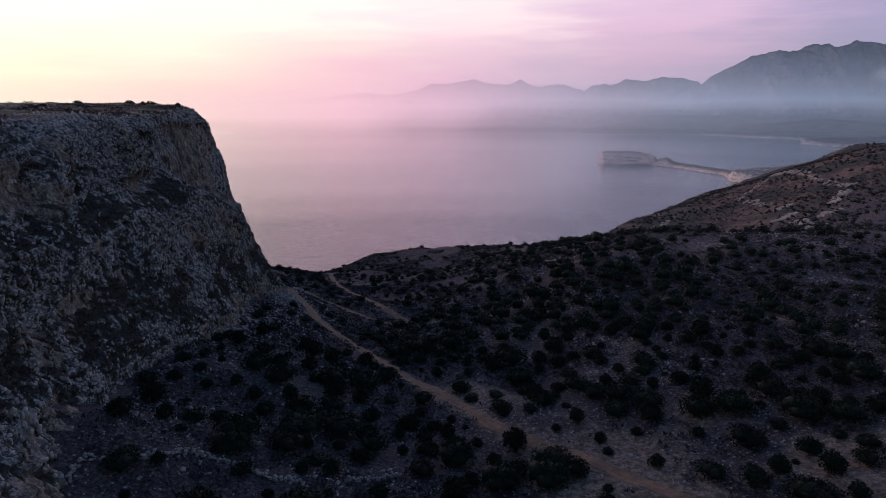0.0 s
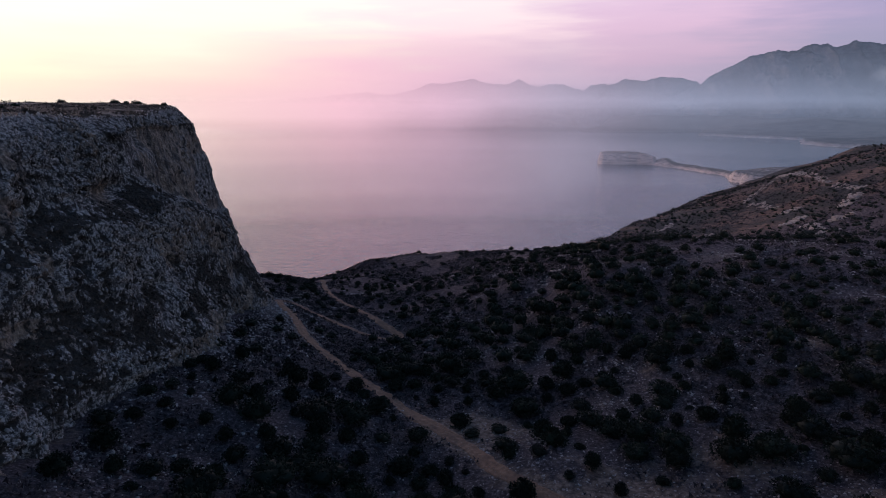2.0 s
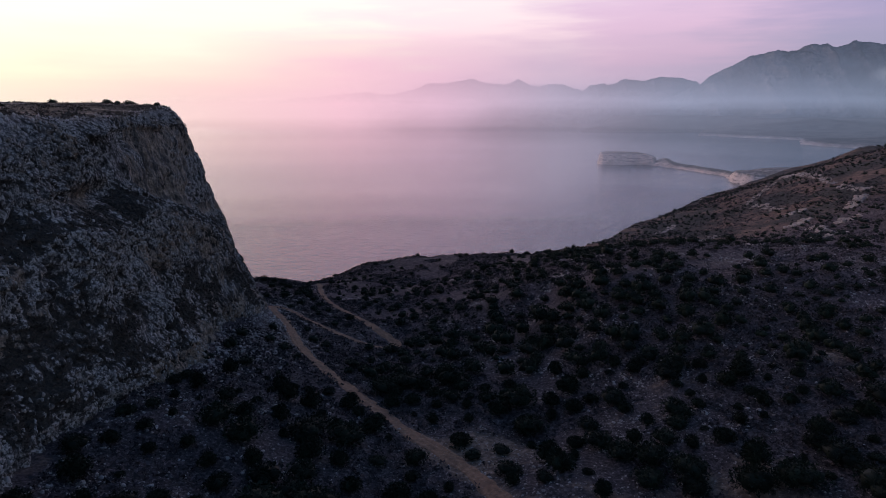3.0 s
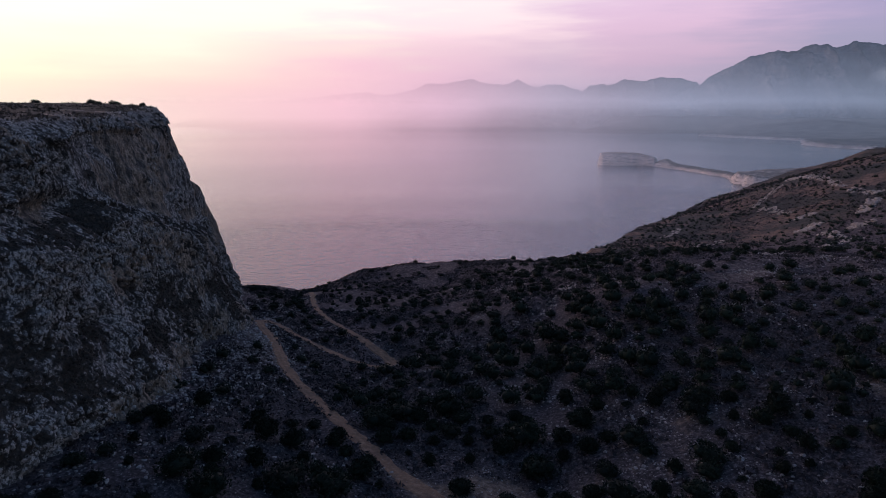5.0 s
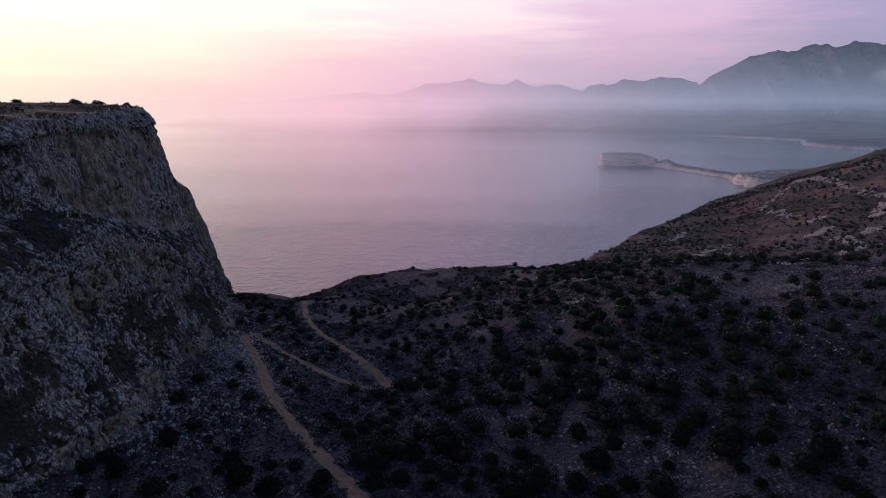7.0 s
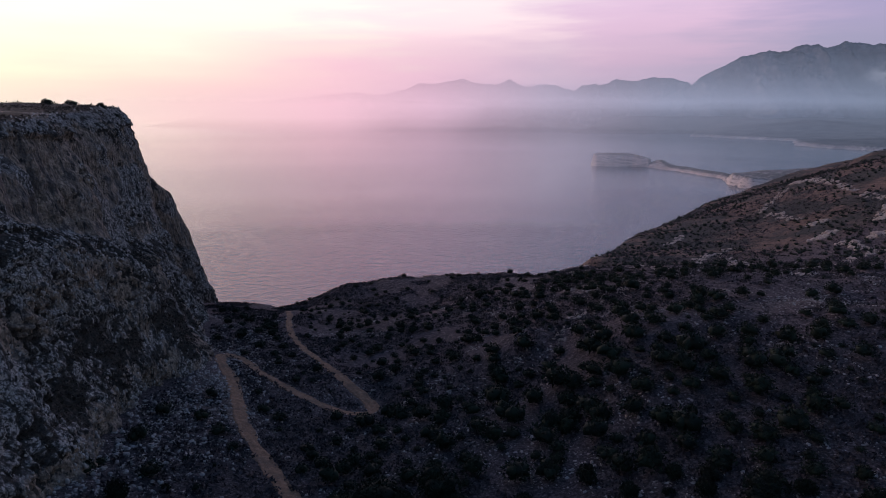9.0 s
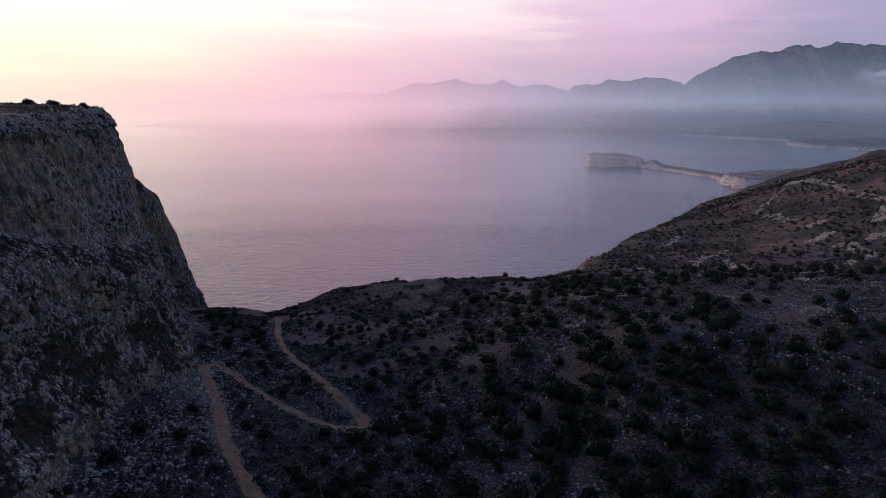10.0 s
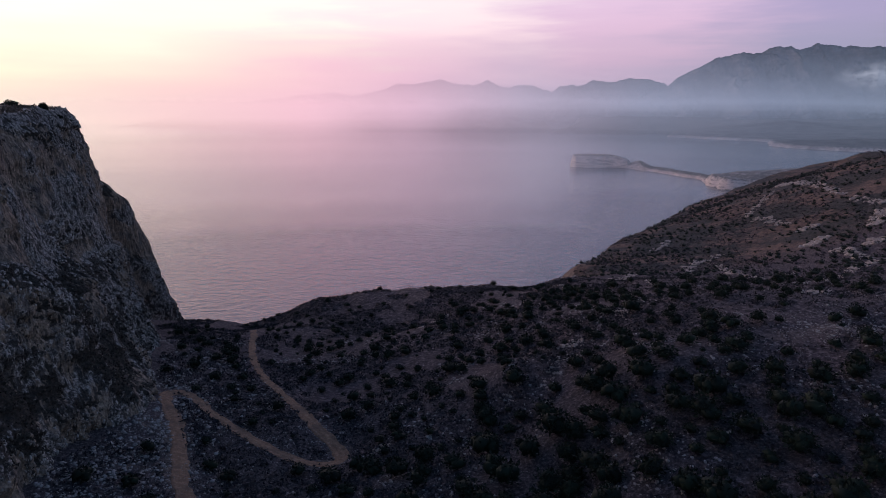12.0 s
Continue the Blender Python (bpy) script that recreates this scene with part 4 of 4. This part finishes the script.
def plant_many(kinds, x, y, z, lo, hi, r, skew=1.0, grow=None):
    """Copies of the kinds, turned and scaled, as one soup."""
    out = []
    for a, b, c in zip(x, y, z):
        v, f = kinds[int(r.integers(0, len(kinds)))]
        t, s = r.uniform(0, 6.28), lo + (hi - lo) * r.uniform(0, 1) ** skew
        s *= float(grow(a, b)) if grow else 1.0
        co, si = math.cos(t) * s, math.sin(t) * s
        out.append((np.stack((a + v[:, 0] * co - v[:, 1] * si, b + v[:, 0] * si + v[:, 1] * co, c + v[:, 2] * s * r.uniform(0.75, 1.15)), 1), f))
    return out


mid_kinds = [bush_cluster(3.4, 2.4, 80 + i, 42, 1.15) for i in range(5)]
far_kinds = [bush_cluster(3.4, 2.2, 90 + i, 8, 1.9, (4, 6)) for i in range(4)]
fx2, fy2 = scatter(17000, 60, 560, 250, 860, 0, False)
kp = (fy2 > 415) | (fx2 > 172)
fx2, fy2 = fx2[kp], fy2[kp]
fx2, fy2 = thin(fx2, fy2, 3.0)
kp = fbm(fx2 / 34, fy2 / 34, 3.0, 3) > rng.normal(-0.22, 0.3, len(fx2))
fx2, fy2 = fx2[kp], fy2[kp]
bulk = plant_many(mid_kinds, sx[NEAR:], sy[NEAR:], sz[NEAR:] - 0.1, 0.5, 1.75, rng, 1.2, vigour)
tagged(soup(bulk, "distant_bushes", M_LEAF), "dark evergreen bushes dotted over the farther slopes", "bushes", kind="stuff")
tagged(soup(plant_many(far_kinds, fx2, fy2, height(fx2, fy2) - 0.15, 0.35, 1.45, rng, 1.8), "hill_bushes", M_HILLBUSH), "evergreen bushes scattered over the reddish hill, distance haze painted into the leaves", "bushes", kind="stuff")


# low dry scrub between the bushes
def tuft(seed):
    r = np.random.default_rng(seed)
    d = r.normal(0, 1, (7, 3))
    d[:, 2] = np.abs(d[:, 2]) * 0.8 + 0.1
    d /= np.linalg.norm(d, axis=1)[:, None]
    return sprays(d * np.array((0.30, 0.30, 0.20)), d, 0.36, r)


tufts = [tuft(i) for i in range(6)]
tx, ty = scatter(72000, -108, 165, 66, 400, 1.3, False, 0.3)
kp = (fbm(tx / 20, ty / 20, 21.0, 3) > -0.45) & (bareness(tx, ty) < 0.42 + 0.14 * rng.normal(0, 1, len(tx)))
kp &= rng.uniform(0, 1, len(tx)) > 0.65 * np.clip((ty - 175) / 30, 0, 1) * np.clip((tx - 60) / 25, 0, 1)
tx, ty = tx[kp], ty[kp]
tagged(soup(plant_many(tufts, tx, ty, height(tx, ty), 0.7, 2.0, rng), "dry_scrub", M_SCRUB), "low grey-brown thorny scrub covering the slopes", "scrub", kind="stuff")


# ---- stones ----
def rock(seed, flat=0.7):
    r = np.random.default_rng(seed)
    v, f = ICO1
    v = v * (1 + 0.30 * fbm(v[:, 0] * 1.3 + seed, v[:, 1] * 1.3, v[:, 2] * 1.3, 2))[:, None]
    for _ in range(4):
        n = r.normal(0, 1, 3)
        n /= np.linalg.norm(n)
        over = np.clip(v @ n - 0.62, 0, None)
        v = v - over[:, None] * n
    return v * np.array((1, r.uniform(0.6, 0.95), flat * r.uniform(0.7, 1))), f


rocks = [rock(i + 3) for i in range(8)]
stx, sty = scatter(50000, -108, 150, 66, 330, 1.0, False, 0.3)
kp = fbm(stx / 14, sty / 14, 31.0, 3) + 1.2 * np.exp(-((stx + 50) / 15) ** 2 - ((sty - 205) / 60) ** 2) + 0.9 * np.exp(-((stx + 38) / 18) ** 2 - ((sty - 82) / 12) ** 2) + 0.6 * np.exp(-((stx + 48) / 13) ** 2 - ((sty - 150) / 40) ** 2) > 0.36 + 0.15 * rng.normal(0, 1, len(stx))
stx, sty = stx[kp], sty[kp]
tagged(soup(plant_many(rocks, stx, sty, height(stx, sty), 0.09, 0.62, rng, 3.0), "scattered_stones", M_STONE), "loose pale limestone stones strewn over the slope", "stones", kind="stuff")


cx2, cy2 = scatter(9000, -66, -26, 150, 300, 1.6, False, 0.2)
kp = rng.uniform(0, 1, len(cx2)) < 0.75 * np.exp(-((cx2 - foot_x(cy2) - 6) / 9) ** 2)
cx2, cy2 = cx2[kp], cy2[kp]
tagged(soup(plant_many(rocks, cx2, cy2, height(cx2, cy2), 0.12, 0.75, rng, 2.2), "scree", M_STONE), "pale scree lying at the foot of the cliff", "stones", kind="stuff")

gx2, gy2 = scatter(44000, -60, 110, 66, 240, 1.4, False, 0.5)
kp = bareness(gx2, gy2) > 0.30 + 0.12 * rng.normal(0, 1, len(gx2))
gx2, gy2 = gx2[kp][:20000], gy2[kp][:20000]
tagged(soup(plant_many(rocks, gx2, gy2, height(gx2, gy2), 0.07, 0.32, rng, 2.8), "gravel", M_STONE), "small pale stones lying on bare soil", "gravel", kind="stuff")


# ---- scrub on the ledges of the cliff ----
def cliff_scrub():
    X, Y, Z, W = (a[:, :-12] for a in CLIFF[:4])
    ok = np.argwhere((W > 0.42) & (Y > 70) & (Y < 372))
    ok = ok[rng.permutation(len(ok))[:8000]]
    i, j = ok.T
    out = plant_many(tufts, X[i, j], Y[i, j], Z[i, j] - 0.15, 0.6, 1.8, rng)
    X, Y, Z = (a[:, -12:-2] for a in CLIFF[:3])         # and on the tableland
    ok = np.argwhere((Y > 75) & (Y < 440) & (fbm(X / 9, Y / 9, 3.0, 3) > -0.1))
    ok = ok[rng.permutation(len(ok))[:2200]]
    i, j = ok.T
    u = rng.uniform(0, 1, len(i))
    mix = lambda a: a[i, j] * (1 - u) + a[i, np.minimum(j + 1, a.shape[1] - 1)] * u
    return out + plant_many(tufts, mix(X), mix(Y), mix(Z) - 0.1, 0.7, 2.6, rng, 2.0)


M_LEDGE = leaf_material("ledge_scrub", (0.030, 0.030, 0.024), (0.13, 0.105, 0.09))
tagged(soup(cliff_scrub(), "ledge_scrub", M_LEDGE), "dark low scrub clinging to the cliff ledges", "scrub", kind="stuff")


def cliff_knobs():
    X, Y, Z, W, clean = (a[:, :-10] for a in CLIFF)
    ok = np.argwhere((W < 0.5) & (clean < 0.45) & (Y > 66) & (Y < 400) & (fbm(X / 9, Y / 9, Z / 6, 4) > -0.25))
    ok = ok[rng.permutation(len(ok))[:21000]]
    i, j = ok.T
    out = []
    for a, b, c in zip(X[i, j], Y[i, j], Z[i, j]):
        v, f = rocks[int(rng.integers(0, 8))]
        t, s = rng.uniform(0, 6.28), 0.11 + 0.36 * rng.uniform(0, 1) ** 2.2
        co, si = math.cos(t) * s, math.sin(t) * s
        out.append((np.stack((a - 0.65 * s + v[:, 0] * co - v[:, 1] * si, b + v[:, 0] * si + v[:, 1] * co, c + v[:, 2] * s * rng.uniform(1.4, 3.0)), 1), f))
    return out


M_KNOB = leaf_material("knobbly_limestone", (0.11, 0.098, 0.088), (0.54, 0.48, 0.43))
tagged(soup(cliff_knobs(), "rock_knobs", M_KNOB), "pale knobbly weathered rock studding the cliff face", "rocks", kind="stuff")

hx, hy = scatter(24000, 60, 480, 270, 800, 0, False)
kp = (fbm(hx / 30, hy / 30, 51.0, 3) > -0.1) & ((hy > 400) | (hx > 160))
tagged(soup(plant_many(tufts, hx[kp], hy[kp], height(hx[kp], hy[kp]), 1.2, 3.2, rng, 1.5), "hill_scrub", M_SCRUB), "low dark scrub over the reddish hill", "scrub", kind="stuff")


# ---- bushes along the skyline of the tableland ----
for i, (x, y, k, s) in enumerate(((-190, 395, 1, 1.0), (-152, 330, 0, 0.8), (-172, 384, 3, 0.9), (-168, 378, 2, 0.9), (-150, 368, 4, 0.95), (-205, 420, 3, 0.8),
                                  (-230, 410, 1, 0.8), (-141, 362, 5, 0.8), (-120, 240, 2, 0.6), (-135, 215, 5, 0.8), (-160, 260, 0, 0.7))):
    d = (CLIFF[0] - x) ** 2 + (CLIFF[1] - y) ** 2 + np.where(CLIFF[2] < 170, 1e6, 0)
    z = float(CLIFF[2].ravel()[np.argmin(d)])
    made = copy_thing(SHRUBS[k], Matrix())
    made.matrix_basis = Matrix.LocRotScale((x, y, z - 0.9), Euler((0, 0, i * 1.3)), (s * 1.5, s * 1.5, s * 1.4))
    tagged(made, "wind-bent bush on the flat cliff top", "shrub", group="bushes on the cliff top")


# ---- pale rock outcrops on the hill over the sea ----
def rock_form(centre, size, seed):
    """A broken block: a lumpy ball with faces cut off."""
    r = np.random.default_rng(int(seed))
    v, f = ICO2
    v = v * (1 + 0.35 * fbm(v[:, 0] * 1.6 + seed, v[:, 1] * 1.6, v[:, 2] * 1.6, 3))[:, None]
    for _ in range(7):
        n = r.normal(0, 1, 3)
        n /= np.linalg.norm(n)
        v = v - np.clip(v @ n - 0.58, 0, None)[:, None] * n
    return v * np.asarray(size) + np.asarray(centre), f


BLOCKS = []
for k in range(20):
    ob = mesh_object("rock", *rock_form((0, 0, 0), (1, 1, 1), 60 + k), M_PALE, False)
    BLOCKS.append(ob.data)
    bpy.data.objects.remove(ob)


def outcrop(x0, y0, x1, y1, size, count, seed, label="weathered pale limestone outcrop on the reddish hillside"):
    """Broken ledges: rows of angular blocks, thick in some stretches and thin in others."""
    r = np.random.default_rng(seed)
    root = new("rock_outcrop")
    count *= 9
    t = r.uniform(-0.1, 1.1, count)
    t = t + 0.06 * np.sin(t * 23 + seed)
    band = r.integers(-1, 2, count) * size * 1.1 + r.normal(0, size * 0.28, count)
    run = math.hypot(x1 - x0, y1 - y0)
    ux, uy = (x1 - x0) / run, (y1 - y0) / run
    x = x0 + (x1 - x0) * t - uy * band + 2.5 * fbm(t * 5, 0.5, seed * 1.0, 2)
    y = y0 + (y1 - y0) * t + ux * band
    z = height(x, y)
    root.location = (float(x[0]), float(y[0]), float(z[0]))
    for i in range(count):
        s = size * (0.18 + r.uniform(0, 1) ** 2.4 * 0.72)
        st = new("rock", BLOCKS[int(r.integers(0, 20))])
        st.parent = root
        st.location = Vector((x[i], y[i], z[i] - 0.1 * s)) - root.location
        st.rotation_euler = (r.uniform(-0.3, 0.3), r.uniform(-0.3, 0.3), r.uniform(0, 6.3))
        st.scale = (s * r.uniform(0.9, 1.6), s * r.uniform(0.8, 1.2), s * r.uniform(0.6, 1.2))
    return tagged(root, label, "rock outcrop", group="limestone outcrops")


for i, q in enumerate(((350, 672, 352, 645, 3.0, 20), (352, 645, 330, 556, 2.2, 22), (316, 523, 318, 497, 2.4, 12), (281, 452, 300, 470, 2.6, 26), (323, 639, 280, 590, 1.8, 20),
                       (275, 566, 274, 528, 1.8, 14), (263, 500, 276, 500, 2.4, 10), (246, 459, 262, 466, 2.4, 22), (238, 420, 228, 384, 1.9, 28), (251, 414, 263, 419, 2.4, 12),
                       (152, 307, 200, 355, 1.1, 26), (200, 355, 223, 367, 1.5, 14), (160, 440, 178, 468, 1.5, 16), (181, 476, 212, 501, 1.9, 20), (193, 466, 179, 416, 1.5, 20),
                       (182, 421, 166, 369, 1.3, 20), (165, 355, 182, 371, 1.2, 10), (187, 550, 207, 575, 2.0, 10), (99, 379, 130, 432, 1.3, 18), (96, 330, 93, 303, 1.0, 10),
                       (67, 348, 92, 420, 1.0, 14))):
    outcrop(*q, 500 + i * 37)
for i, q in enumerate(((43, 242, 46, 246, 1.0, 5), (38, 236, 36, 228, 0.7, 6), (62, 262, 60, 256, 0.8, 5), (8, 330, 14, 334, 1.2, 6), (120, 264, 128, 270, 1.3, 6), (-8, 218, -4, 220, 0.7, 4), (37, 232, 29, 208, 0.6, 9), (66, 266, 60, 250, 0.7, 6), (45, 189, 41, 180, 0.55, 5), (84, 150, 90, 158, 0.6, 5), (22, 222, 27, 230, 0.5, 4))):
    outcrop(*q, 900 + i * 37, "small grey limestone outcrop among bushes")


# ---- old dry-stone walls ----
ROCK_MESHES = []
for v, f in rocks:
    ob = mesh_object("stone", v * 0.34, f, M_STONE, False)
    ROCK_MESHES.append(ob.data)
    bpy.data.objects.remove(ob)


def dry_wall(pts, label, seed):
    r = np.random.default_rng(seed)
    root = new("dry_stone_wall")
    x0, y0 = pts[0]
    root.location = (x0, y0, float(height(x0, y0)))
    for x, y in smooth_line(pts, 0.55):
        for k in range(int(r.integers(3, 6))):
            a, b = x + r.normal(0, 0.22), y + r.normal(0, 0.22)
            st = new("stone", ROCK_MESHES[int(r.integers(0, 8))])
            st.parent = root
            s = r.uniform(0.7, 1.35)
            st.location = Vector((a, b, float(height(a, b)) + 0.05 + 0.2 * k)) - root.location
            st.rotation_euler, st.scale = (r.uniform(-0.5, 0.5), r.uniform(-0.5, 0.5), r.uniform(0, 6.3)), (s, s, s)
    return tagged(root, label, "stone wall", group="old field walls")


dry_wall(((-45, 68), (-45, 71), (-43, 73), (-40, 75), (-36, 79.5)), "tumbled curved dry-stone wall of pale rocks", 1)
dry_wall(((-35, 80), (-29, 81), (-24, 79.5), (-20, 80)), "low broken dry-stone wall in the scrub", 2)
dry_wall(((-14, 84.5), (-10.5, 87.5), (-7, 90.5)), "short dry-stone wall remnant beside bushes", 3)


# ---- boulders ----
def boulder(x, y, size, seed):
    v, f = rock_form((0, 0, 0), (size, size * 0.75, size * 0.6), seed * 10)
    ob = mesh_object("boulder", v, f, M_STONE, False)
    ob.location = (x, y, float(height(x, y)) + 0.2 * size)
    return tagged(ob, "pale limestone boulder lying on the slope", "boulder", group="fallen boulders")


r = np.random.default_rng(77)
bx, by = thin(*scatter(900, -60, -40, 90, 300, 2.2, False), 2.2)
for i in range(min(70, len(bx))):
    boulder(bx[i], by[i], r.uniform(0.35, 0.9), 300 + i * 2.7)
bx, by = thin(*scatter(700, -40, 110, 75, 240, 2.2, False), 5)
for i in range(min(60, len(bx))):
    boulder(bx[i], by[i], r.uniform(0.35, 0.75), 700 + i * 2.7)
